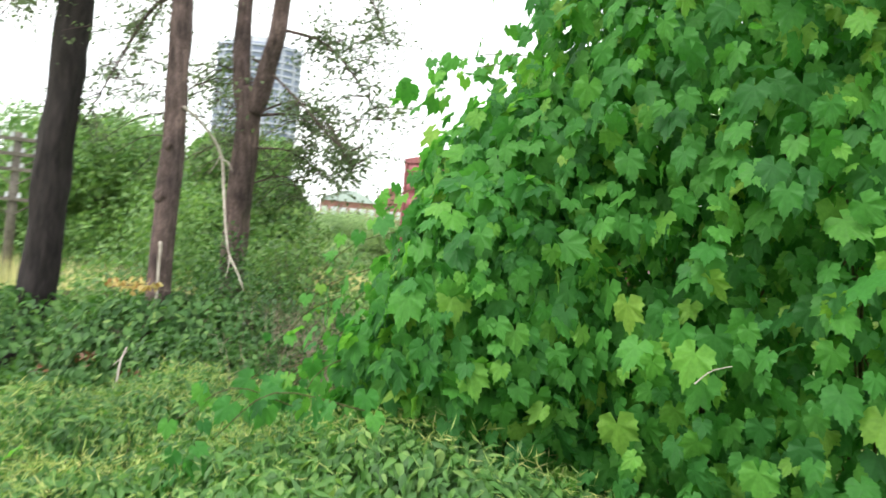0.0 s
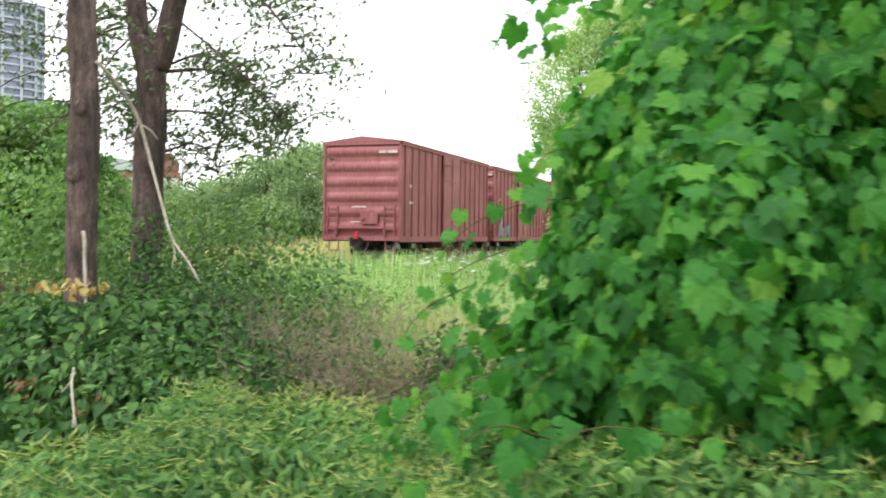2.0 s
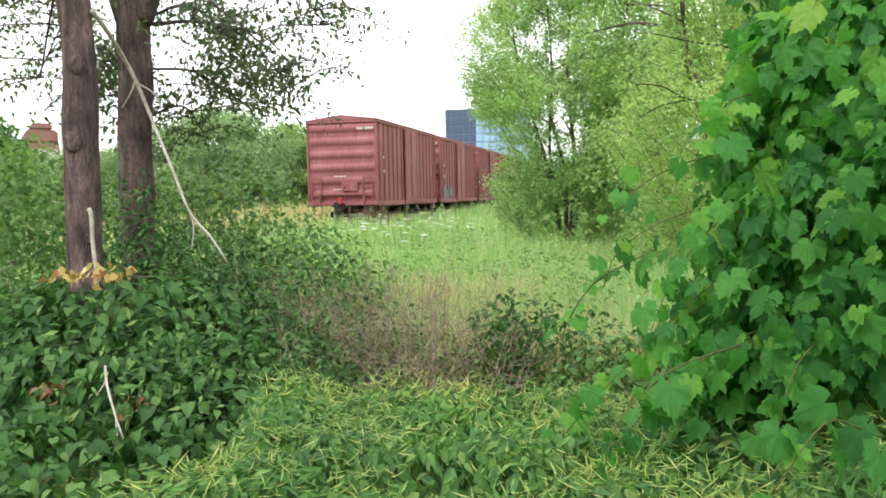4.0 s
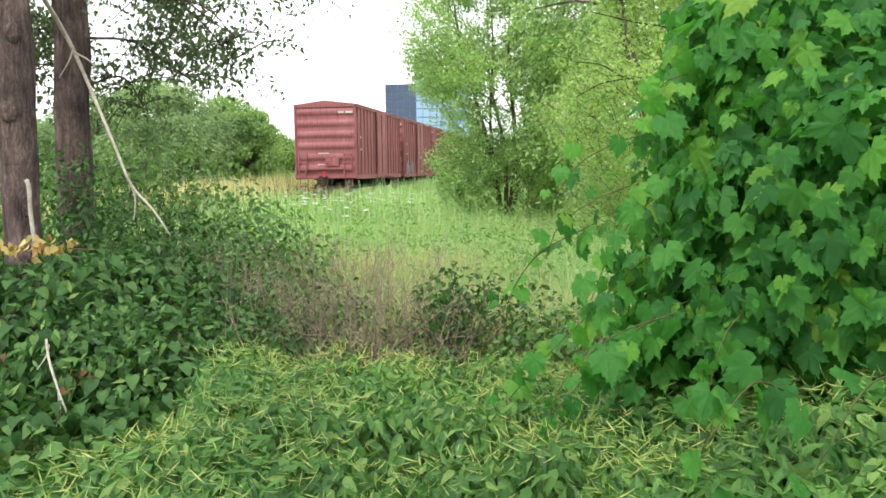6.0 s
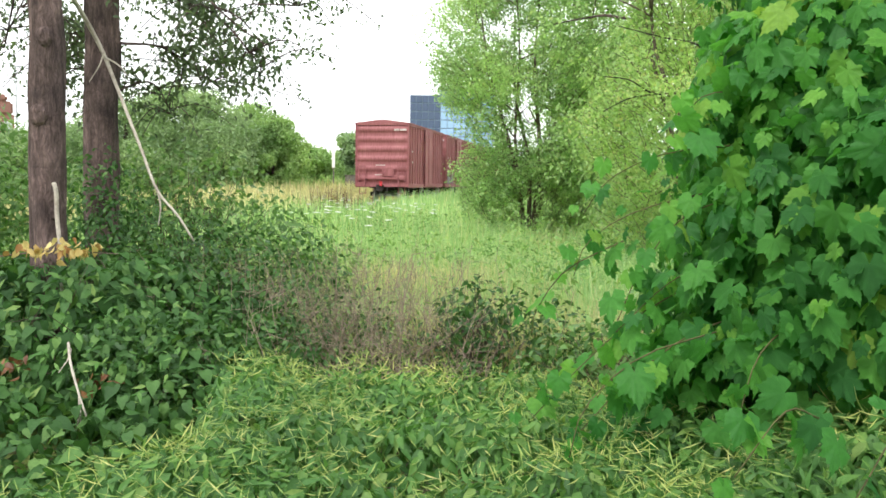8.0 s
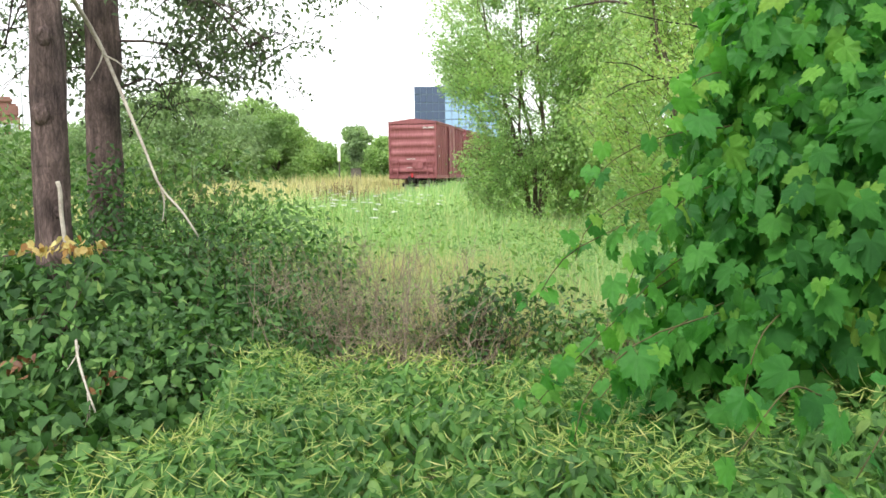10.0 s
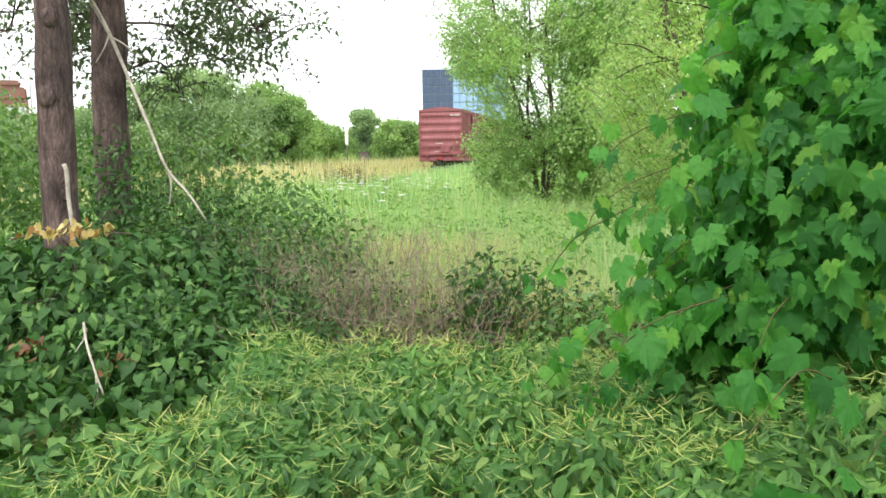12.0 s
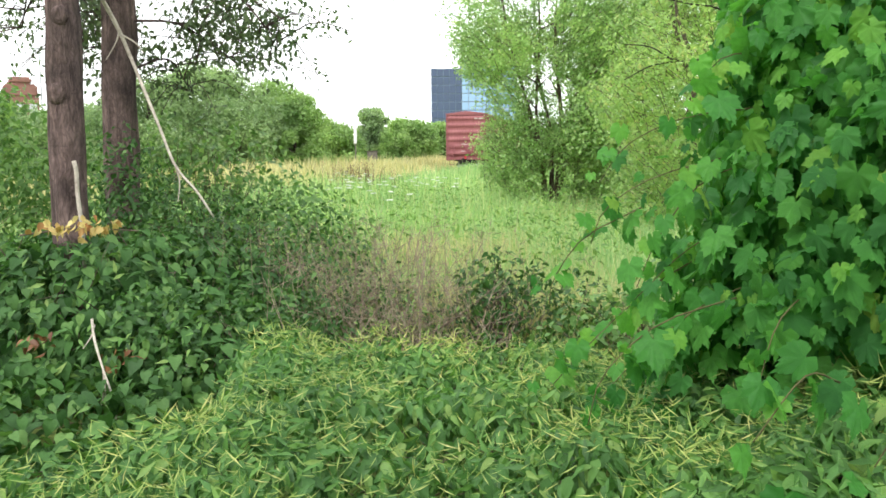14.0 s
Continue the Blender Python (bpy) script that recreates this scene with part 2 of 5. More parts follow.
def ground_material():
    m, nt, b = base_material("meadow_ground", 0.95, 0, 0.2)
    n = noise_node(nt, 0.12, 6)
    r = ramp(nt, [(0.3, (0.13, 0.2, 0.05)), (0.5, (0.24, 0.31, 0.09)), (0.68, (0.38, 0.35, 0.16))])
    nt.links.new(n.outputs[0], r.inputs[0])
    f = noise_node(nt, 9, 6)
    t = ramp(nt, [(0.3, (0.5, 0.5, 0.5)), (0.7, (1.2, 1.2, 1.1))])
    nt.links.new(f.outputs[0], t.inputs[0])
    nt.links.new(mix_rgb(nt, 1.0, r.outputs[0], t.outputs[0], "MULTIPLY"), b.inputs["Base Color"])
    bp = nt.nodes.new("ShaderNodeBump")
    bp.inputs["Strength"].default_value, bp.inputs["Distance"].default_value = 0.8, 0.05
    nt.links.new(f.outputs[0], bp.inputs["Height"])
    nt.links.new(bp.outputs[0], b.inputs["Normal"])
    return m


mat_ground = ground_material()

# ---- mesh helpers ----
rng = np.random.default_rng(7)


def part(name, bm, material, parent=None, label="", smooth=False):
    """Links a bmesh as one mesh object under a thing or a part."""
    me = bpy.data.meshes.new(name)
    bm.to_mesh(me)
    bm.free()
    return mesh_part(name, me, material, parent, label, smooth)


def mesh_part(name, me, material, parent=None, label="", smooth=False):
    if material and not me.materials:
        me.materials.append(material)
    if smooth:
        me.polygons.foreach_set("use_smooth", [True] * len(me.polygons))
    ob = new(name, me)
    if parent:
        ob.parent = parent
    if label:
        tagged(ob, label)
    return ob


def thing(name, label, category, at=(0, 0, 0), group="", kind="", turn=0.0):
    ob = new(name)
    ob.empty_display_size = 0.2
    ob.matrix_world = pose(*at, 0, 0, turn)
    return tagged(ob, label, category, group, kind)


def box(bm, x0, x1, y0, y1, z0, z1, bevel=0.0):
    m = Matrix.LocRotScale(((x0 + x1) / 2, (y0 + y1) / 2, (z0 + z1) / 2), None, (x1 - x0, y1 - y0, z1 - z0))
    made = bmesh.ops.create_cube(bm, size=1, matrix=m)["verts"]
    if bevel:
        edges = list({e for v in made for e in v.link_edges})
        bmesh.ops.bevel(bm, geom=edges, offset=bevel, segments=2, affect="EDGES")
    return bm


def boxes(*sizes, bevel=0.0):
    bm = bmesh.new()
    for s in sizes:
        box(bm, *s, bevel=bevel)
    return bm


def mesh_from(name, verts, faces_by_size):
    """A mesh from an array of points and arrays of triangles or quads."""
    me = bpy.data.meshes.new(name)
    me.vertices.add(len(verts))
    me.vertices.foreach_set("co", np.asarray(verts, np.float32).ravel())
    loops = np.concatenate([f.ravel() for f in faces_by_size]).astype(np.int32)
    totals = np.concatenate([np.full(len(f), f.shape[1]) for f in faces_by_size]).astype(np.int32)
    starts = np.concatenate([[0], np.cumsum(totals)[:-1]]).astype(np.int32)
    me.loops.add(len(loops))
    me.loops.foreach_set("vertex_index", loops)
    me.polygons.add(len(totals))
    me.polygons.foreach_set("loop_start", starts)
    me.update(calc_edges=True)
    return me


def turns(yaw, pitch, roll):
    """Rotation matrices from arrays of angles in radians: roll about y, then pitch about x, then yaw about z."""
    cy, sy, cp, sp, cr, sr = np.cos(yaw), np.sin(yaw), np.cos(pitch), np.sin(pitch), np.cos(roll), np.sin(roll)
    o, l = np.zeros_like(cy), np.ones_like(cy)
    rz = np.stack([np.stack([cy, -sy, o], -1), np.stack([sy, cy, o], -1), np.stack([o, o, l], -1)], -2)
    rx = np.stack([np.stack([l, o, o], -1), np.stack([o, cp, -sp], -1), np.stack([o, sp, cp], -1)], -2)
    ry = np.stack([np.stack([cr, o, sr], -1), np.stack([o, l, o], -1), np.stack([-sr, o, cr], -1)], -2)
    return rz @ rx @ ry


def scatter(name, template, places, rot, size):
    """One mesh of many copies of a small template (points, list of face arrays)."""
    tv, tf = template
    n, k = len(places), len(tv)
    size = np.asarray(size).reshape(n, -1)
    v = np.einsum("nij,nkj->nki", rot, tv[None] * size[:, None, :]) + places[:, None, :]
    base = (np.arange(n) * k)[:, None, None]
    return mesh_from(name, v.reshape(-1, 3), [(f[None] + base).reshape(-1, f.shape[1]) for f in tf])


def blade_leaf(stations, fold=0.25, droop=0.25):
    """A pointed leaf along +y, one unit long, folded along its midrib and drooping: stations are (along, half width)."""
    v, tri, quad = [(0, 0, 0)], [], []
    prev = None
    for s, w in stations:
        i = len(v)
        z = -droop * s * s
        v += [(-w, s, z + fold * w), (0, s, z), (w, s, z + fold * w)]
        if prev is None:
            tri += [(0, i + 1, i), (0, i + 2, i + 1)]
        else:
            quad += [(prev, prev + 1, i + 1, i), (prev + 1, prev + 2, i + 2, i + 1)]
        prev = i
    v.append((0, 1, -droop))
    t = len(v) - 1
    tri += [(prev, prev + 1, t), (prev + 1, prev + 2, t)]
    faces = [np.array(tri)]
    if quad:
        faces.append(np.array(quad))
    return np.array(v, float), faces


def grape_leaf():
    """A broad three-lobed toothed leaf about one and a half units wide; the stalk joins at the origin, the tip points to +y."""
    half = [(0.0, 1.38), (0.08, 1.1), (0.16, 1.12), (0.25, 0.92), (0.34, 0.94), (0.46, 0.76), (0.56, 0.84), (0.64, 0.86), (0.76, 1.06), (0.88, 0.86), (0.99, 0.9), (1.1, 0.76), (1.24, 0.84), (1.38, 0.72), (1.55, 0.79), (1.75, 0.66), (2.0, 0.72), (2.3, 0.56), (2.75, 0.46)]
    ring = [(-a, r) for a, r in reversed(half[1:])] + half
    v, tri = [(0, 0, 0)], []
    for a, r in ring:
        x, y = r * math.sin(a), r * math.cos(a)
        v.append((x * 0.95, y, -0.2 * (x * x + 1.2 * max(y, 0) ** 2) + 0.07 * math.cos(5 * a) + 0.05 * math.sin(9 * a)))
    for i in range(1, len(v) - 1):
        tri.append((0, i + 1, i))
    return np.array(v, float), [np.array(tri)]


OVATE = blade_leaf([(0.25, 0.26), (0.55, 0.24)], 0.35, 0.3)
POINTED = blade_leaf([(0.22, 0.2), (0.55, 0.17)], 0.45, 0.35)
NARROW = blade_leaf([(0.4, 0.16)], 0.3, 0.3)
DIAMOND = (np.array([(0, 0, 0), (-0.28, 0.5, 0.06), (0.28, 0.5, 0.06), (0, 1, -0.08)], float), [np.array([(0, 2, 1), (1, 2, 3)])])
POD = blade_leaf([(0.5, 0.05)], 0.6, -0.35)
BLADE = (np.array([(-0.5, 0, 0), (0.5, 0, 0), (0.36, 0.12, 0.55), (-0.36, 0.12, 0.55), (0, 0.42, 1)], float), [np.array([(3, 2, 4)]), np.array([(0, 1, 2, 3)])])
GRAPE_LEAF = grape_leaf()
HEART = blade_leaf([(-0.06, 0.2), (0.14, 0.36), (0.4, 0.36), (0.72, 0.18)], 0.25, 0.25)


def tube(bm, points, radii, sides=8, lump=0.0, seed=0):
    """A tapered limb through the points; closed at both ends."""
    pts = [Vector(p) for p in points]
    rings = []
    for n, p in enumerate(pts):
        d = (pts[min(n + 1, len(pts) - 1)] - pts[max(n - 1, 0)]).normalized()
        a = d.cross(Vector((0.31, 0.77, 0.55))).normalized()
        b = d.cross(a)
        ring = []
        for k in range(sides):
            w = 2 * math.pi * k / sides
            r = radii[n] * (1 + lump * noise.noise(Vector((p.x * 3 + math.cos(w) * 1.5 + seed, p.y * 3 + math.sin(w) * 1.5, p.z * 2.2))))
            r *= 1 + 0.35 * lump * noise.noise(Vector((math.cos(w) * 6 + seed, math.sin(w) * 6, p.z * 3.0)))
            ring.append(bm.verts.new(p + a * (r * math.cos(w)) + b * (r * math.sin(w))))
        rings.append(ring)
    for r0, r1 in zip(rings, rings[1:]):
        for k in range(sides):
            bm.faces.new((r0[k], r0[(k + 1) % sides], r1[(k + 1) % sides], r1[k]))
    bm.faces.new(rings[0][::-1])
    bm.faces.new(rings[-1])
    return bm


def smooth_line(points, n):
    """n points on a smooth line through the given ones."""
    p = np.array(points, float)
    t = np.linspace(0, len(p) - 1, n)
    i = np.clip(t.astype(int), 0, len(p) - 2)
    f = (t - i)[:, None]
    q = np.vstack([2 * p[0] - p[1], p, 2 * p[-1] - p[-2]])
    a, b, c, d = q[i], q[i + 1], q[i + 2], q[i + 3]
    return 0.5 * (2 * b + (c - a) * f + (2 * a - 5 * b + 4 * c - d) * f**2 + (3 * b - a - 3 * c + d) * f**3)


def bump_field(x, y, seed=0.0, scale=1.0):
    """A smooth uneven surface of mean 0, about -1 to 1, from a few waves."""
    s = np.zeros_like(np.asarray(x, float))
    for k, (a, f) in enumerate(((0.45, 1.1), (0.3, 2.3), (0.25, 4.1))):
        th = seed * 1.7 + k * 2.1
        s = s + a * np.sin(f * scale * (x * math.cos(th) + y * math.sin(th)) + seed * 3 + k) * np.cos(f * 0.83 * scale * (y * math.cos(th) - x * math.sin(th)) + seed + 2 * k)
    return s

# ---- large structure ----
TRACK_AT, TRACK_TURN = (-4.287, 39.137), radians(11.91)
AHEAD = np.array([math.sin(TRACK_TURN), math.cos(TRACK_TURN)])
SIDE = np.array([AHEAD[1], -AHEAD[0]])
RAIL_TOP = 0.35


def across_track(x, y):
    return (x - TRACK_AT[0]) * SIDE[0] + (y - TRACK_AT[1]) * SIDE[1]


def ground_height(x, y):
    x, y = np.asarray(x, float), np.asarray(y, float)
    c = across_track(x, y)
    bank = 0.85 * np.exp(-(((c + 5.2) / 2.6) ** 2)) * (1 / (1 + np.exp(np.clip(-(y - 34) / 3, -50, 50))))
    bank = bank + 0.2 * np.exp(-(((c - 3.2) / 1.1) ** 2)) * np.clip((y - 14) / 6, 0, 1) * (1 + 1.6 * np.clip((y - 44) / 12, 0, 1))
    far = np.clip((y - 70) / 80, 0, 1) * 0.4
    near = 0.06 * bump_field(x, y, 1.3, 0.5) * np.clip(y / 8, 0.2, 1) * np.clip(np.abs(c) / 3 - 0.6, 0, 1)
    bed = 0.02 - 0.1 * np.exp(-((c / 2.2) ** 4))
    return bank + far + near + bed


def grid_ground():
    xs = np.unique(np.concatenate([np.linspace(-40, 40, 161), np.linspace(-2500, 2500, 61)]))
    ys = np.unique(np.concatenate([np.linspace(-12, 80, 185), np.linspace(-2500, 2500, 61)]))
    gx, gy = np.meshgrid(xs, ys)
    v = np.stack([gx, gy, ground_height(gx, gy)], -1).reshape(-1, 3)
    nx = len(xs)
    i = (np.arange(len(ys) - 1)[:, None] * nx + np.arange(nx - 1)[None]).ravel()
    q = np.stack([i, i + 1, i + nx + 1, i + nx], -1)
    return tagged(mesh_part("ground", mesh_from("ground", v, [q]), mat_ground, smooth=True), "uneven grassy waste ground beside the railway", "ground", kind="structure")


grid_ground()


def railway():
    track = thing("railway_track", "rusty railway track on a low overgrown ballast bed", "railway track", (TRACK_AT[0], TRACK_AT[1], 0), kind="structure", turn=-11.91)
    bm = bmesh.new()
    for s0, s1 in ((-70, 160),):
        prof = [(-2.0, -0.1), (-1.45, 0.13), (1.45, 0.13), (2.0, -0.1)]
        a = [bm.verts.new((x, s0, z)) for x, z in prof]
        b = [bm.verts.new((x, s1, z)) for x, z in prof]
        for k in range(3):
            bm.faces.new((a[k], a[k + 1], b[k + 1], b[k]))
    part("ballast_bed", bm, mat_ballast, track)
    for x in (-0.7525, 0.7525):
        bm = boxes((x - 0.07, x + 0.07, -70, 160, 0.185, 0.2), (x - 0.012, x + 0.012, -70, 160, 0.2, 0.31), (x - 0.035, x + 0.035, -70, 160, 0.31, RAIL_TOP))
        part("rail", bm, mat_rail, track)
    me = bpy.data.meshes.new("tie")
    boxes((-1.3, 1.3, -0.11, 0.11, 0.05, 0.185), bevel=0.01).to_mesh(me)
    for k in range(120):
        ob = mesh_part("tie", me, mat_tie, track)
        ob.location = (0.02 * math.sin(k * 2.3), -30 + k * 0.55, 0)


railway()

# ---- train ----
CAR_LEN, CAR_W, SILL, EAVE = 10.4, 3.1, 0.95, 4.45


def corrugated_end(z0, z1, half, ribs):
    """The end wall: wide rounded ribs across it, tapering out at the sides. Lies in the plane y = 0, ribs stand out to -y."""
    bm = bmesh.new()
    nx, nz = 25, ribs * 12
    rows = []
    for j in range(nz + 1):
        z = z0 + (z1 - z0) * j / nz
        ph = (j / nz * ribs) % 1.0
        rib = max(0.0, math.sin(math.pi * min(1, max(0, (ph - 0.3) / 0.62)))) ** 0.7
        row = []
        for i in range(nx + 1):
            u = -1 + 2 * i / nx
            edge = min(1.0, (1 - abs(u)) / 0.1)
            row.append(bm.verts.new((u * half, -0.085 * rib * edge ** 0.6, z)))
        rows.append(row)
    for a, b in zip(rows, rows[1:]):
        for i in range(nx):
            bm.faces.new((a[i], a[i + 1], b[i + 1], b[i]))
    return bm


def bogie(parent, y):
    truck = part("bogie", boxes((-0.98, -0.88, y - 1.15, y + 1.15, 0.36, 0.6), (0.88, 0.98, y - 1.15, y + 1.15, 0.36, 0.6), (-1.0, 1.0, y - 0.2, y + 0.2, 0.5, 0.82), bevel=0.03), mat_under, parent, "grimy cast steel bogie frame")
    wheels = []
    for dy in (-0.84, 0.84):
        bm = bmesh.new()
        for x in (-0.7525, 0.7525):
            side = 1 if x > 0 else -1
            rot = Matrix.Translation((x, 0, 0)) @ Matrix.Rotation(math.pi / 2, 4, "Y")
            bmesh.ops.create_cone(bm, cap_ends=True, segments=28, radius1=0.42, radius2=0.42, depth=0.11, matrix=rot)
            bmesh.ops.create_cone(bm, cap_ends=True, segments=28, radius1=0.45, radius2=0.45, depth=0.03, matrix=Matrix.Translation((-side * 0.07, 0, 0)) @ rot)
            bmesh.ops.create_cone(bm, cap_ends=True, segments=16, radius1=0.16, radius2=0.12, depth=0.2, matrix=rot)
        bmesh.ops.create_cone(bm, cap_ends=True, segments=16, radius1=0.08, radius2=0.08, depth=1.9, matrix=Matrix.Rotation(math.pi / 2, 4, "Y"))
        w = part("wheelset", bm, mat_tread, truck, "steel wheelset with worn bright treads")
        w.location = (0, y + dy, 0.42)
        wheels.append((w, (0, y + dy, 0.42)))
    return wheels


def boxcar():
    car = thing("boxcar", "oxide red ribbed steel boxcar standing on railway track", "boxcar", (0, 0, 0), group="boxcars of the train")
    h, L, pk = CAR_W / 2, CAR_LEN, EAVE + 0.2
    floor_z = SILL + 0.08
    part("body", boxes((-h + 0.06, h - 0.06, 0.06, L - 0.06, floor_z, EAVE - 0.02)), mat_car, car)
    for y, turn in ((0.0, 0), (L, 180)):
        bm = corrugated_end(floor_z + 0.02, EAVE - 0.12, h - 0.07, 6)
        bmesh.ops.transform(bm, matrix=pose(0, y, 0, 0, 0, turn), verts=bm.verts)
        end = part("end_wall", bm, mat_car, car, "end wall with six horizontal pressed ribs", smooth=True)
        s = -1 if y == 0 else 1
        y0 = y + s * 0.04
        lo, hi = min(y, y0), max(y, y0)
        bm = boxes((-h, -h + 0.09, lo - 0.03, hi + 0.03, floor_z, EAVE), (h - 0.09, h, lo - 0.03, hi + 0.03, floor_z, EAVE), (-h, h, lo - 0.03, hi + 0.03, EAVE - 0.11, EAVE), bevel=0.012)
        part("corner_post", bm, mat_car, car)
        bm = bmesh.new()
        prof = [(-h, EAVE), (h, EAVE), (h, EAVE + 0.02), (0, pk), (-h, EAVE + 0.02)]
        a = [bm.verts.new((x, lo - 0.03, z)) for x, z in prof]
        b = [bm.verts.new((x, hi + 0.03, z)) for x, z in prof]
        bm.faces.new(a), bm.faces.new(b[::-1])
        for k in range(5):
            bm.faces.new((a[k], a[(k + 1) % 5], b[(k + 1) % 5], b[k]))
        part("gable", bm, mat_car, car)
        part("end_sill", boxes((-h, h, lo - 0.06, hi + 0.06, SILL - 0.06, SILL + 0.1), bevel=0.015), mat_car, car)
        e0, e1 = (y - 0.2, y - 0.08) if y == 0 else (y + 0.08, y + 0.2)
        part("end_platform", boxes((-1.0, 1.0, e0, e1, SILL + 0.38, SILL + 0.42), (-1.0, -0.95, e0, e1, SILL + 0.05, SILL + 0.42), (0.95, 1.0, e0, e1, SILL + 0.05, SILL + 0.42)), mat_car, car)
        part("coupler", boxes((-0.12, 0.12, min(y, y + s * 0.62), max(y, y + s * 0.62), 0.72, 0.98), (-0.2, 0.2, min(y + s * 0.42, y + s * 0.62), max(y + s * 0.42, y + s * 0.62), 0.66, 1.02), bevel=0.03), mat_under, car, "grimy knuckle coupler")
        part("brake_hose", tube(bmesh.new(), smooth_line([(0.35, y + s * 0.15, 0.85), (0.38, y + s * 0.4, 0.6), (0.3, y + s * 0.55, 0.42), (0.2, y + s * 0.6, 0.5)], 9), [0.03] * 9, 6), mat_under, car)
        # ladders at both corners of each end, and side sill steps
        for sx in (-1, 1):
            x0 = sx * (h - 0.42)
            lad = part("ladder", boxes(*[(x0 - 0.2, x0 + 0.2, min(y + s * 0.1, y + s * 0.13), max(y + s * 0.1, y + s * 0.13), SILL + 0.35 + k * 0.38, SILL + 0.385 + k * 0.38) for k in range(3)],
                                       (x0 - 0.22, x0 - 0.19, min(y + s * 0.06, y + s * 0.14), max(y + s * 0.06, y + s * 0.14), SILL + 0.15, SILL + 1.2), (x0 + 0.19, x0 + 0.22, min(y + s * 0.06, y + s * 0.14), max(y + s * 0.06, y + s * 0.14), SILL + 0.15, SILL + 1.2)), mat_car, car, "short iron ladder")
            part("step", boxes((x0 - 0.2, x0 + 0.2, y - 0.02, y + 0.02, 0.5, 0.54), (x0 - 0.2, x0 - 0.17, y - 0.02, y + 0.02, 0.5, SILL), (x0 + 0.17, x0 + 0.2, y - 0.02, y + 0.02, 0.5, SILL)), mat_car, car)
        hub = Matrix.Translation((0.1, y + s * 0.16, SILL + 0.75)) @ Matrix.Rotation(math.pi / 2, 4, "X")
        bm = bmesh.new()
        bmesh.ops.create_cone(bm, cap_ends=True, segments=20, radius1=0.08, radius2=0.08, depth=0.12, matrix=hub)
        box(bm, 0.02, 0.7, min(y + s * 0.1, y + s * 0.16), max(y + s * 0.1, y + s * 0.16), SILL + 0.55, SILL + 0.95)
        part("brake_gear", bm, mat_car, car)
        # reporting marks: plain bars, unreadable
        for x0, x1, z0, z1 in ((0.7, 0.98, EAVE - 0.42, EAVE - 0.31), (1.04, 1.42, EAVE - 0.42, EAVE - 0.31), (-0.35, 0.2, SILL + 1.14, SILL + 1.19), (-0.4, 0.25, SILL + 0.6, SILL + 0.64)):
            yb = y + s * 0.1
            n = 4 if x1 - x0 < 0.45 else 7
            w = (x1 - x0) / n
            bars = [(x0 + k * w + 0.008, x0 + (k + 1) * w - 0.008, min(yb, yb + s * 0.006), max(yb, yb + s * 0.006), z0, z1) for k in range(n)]
            part("lettering", boxes(*bars), mat_white_paint, car, "worn white lettering bars")
    # roof: two pitched sheets with cross battens
    bm = bmesh.new()
    prof = [(-h - 0.04, EAVE - 0.02), (-h - 0.04, EAVE + 0.03), (0, pk + 0.02), (h + 0.04, EAVE + 0.03), (h + 0.04, EAVE - 0.02), (0, pk - 0.03)]
    a = [bm.verts.new((x, -0.06, z)) for x, z in prof]
    b = [bm.verts.new((x, L + 0.06, z)) for x, z in prof]
    for k in range(6):
        bm.faces.new((a[k], a[(k + 1) % 6], b[(k + 1) % 6], b[k]))
    bm.faces.new(a[::-1]), bm.faces.new(b)
    roof = part("roof", bm, mat_car, car)
    rib_me = bpy.data.meshes.new("roof_rib")
    bm = bmesh.new()
    for sgn in (-1, 1):
        box(bm, -0.02, h + 0.03, -0.04, 0.04, 0, 0.05)
        last = list(bm.verts)[-8:]
        ang = math.atan2(pk - EAVE, h)
        bmesh.ops.transform(bm, matrix=Matrix.Scale(sgn, 4, (1, 0, 0)) @ Matrix.Rotation(ang, 4, "Y"), verts=last)
    bm.to_mesh(rib_me)
    bm.free()
    for k in range(12):
        ob = mesh_part("roof_rib", rib_me, mat_car, roof)
        ob.location = (0, 0.5 + k * (L - 1) / 11, pk)
    # side posts, side sill and sliding door on both sides
    post_me = bpy.data.meshes.new("side_post")
    boxes((-0.045, 0.045, -0.06, 0.06, SILL + 0.05, EAVE - 0.04), bevel=0.02).to_mesh(post_me)
    for sx in (-1, 1):
        x = sx * (h - 0.04)
        part("side_sill", boxes((min(x - 0.04, x + 0.04), max(x - 0.04, x + 0.04), 0, L, SILL - 0.1, SILL + 0.12), bevel=0.01), mat_car, car)
        part("eave_rail", boxes((x - 0.05, x + 0.05, 0, L, EAVE - 0.12, EAVE - 0.01), bevel=0.01), mat_car, car)
        for k in range(15):
            y = 0.45 + k * (L - 0.9) / 14
            if abs(y - L / 2) < 1.0:
                continue
            ob = mesh_part("side_post", post_me, mat_car, car)
            ob.location = (x - sx * 0.01, y, 0)
        dx = sx * (h + 0.03)
        door = part("door", boxes((dx - 0.035, dx + 0.035, L / 2 - 0.95, L / 2 + 0.95, SILL + 0.1, EAVE - 0.12), bevel=0.01), mat_car, car, "ribbed sliding door")
        for k in range(5):
            z = SILL + 0.5 + k * 0.62
            part("door_rib", boxes((dx - 0.06, dx + 0.06, L / 2 - 0.93, L / 2 + 0.93, z, z + 0.05), bevel=0.015), mat_car, door)
        part("door_bar", boxes((dx - 0.05, dx + 0.08, L / 2 - 0.05, L / 2 + 0.05, SILL + 0.2, EAVE - 0.2), bevel=0.01), mat_car, door)
        part("door_track", boxes((dx - 0.05, dx + 0.05, L / 2 - 1.1, L / 2 + 2.6, SILL - 0.02, SILL + 0.09)), mat_car, car)
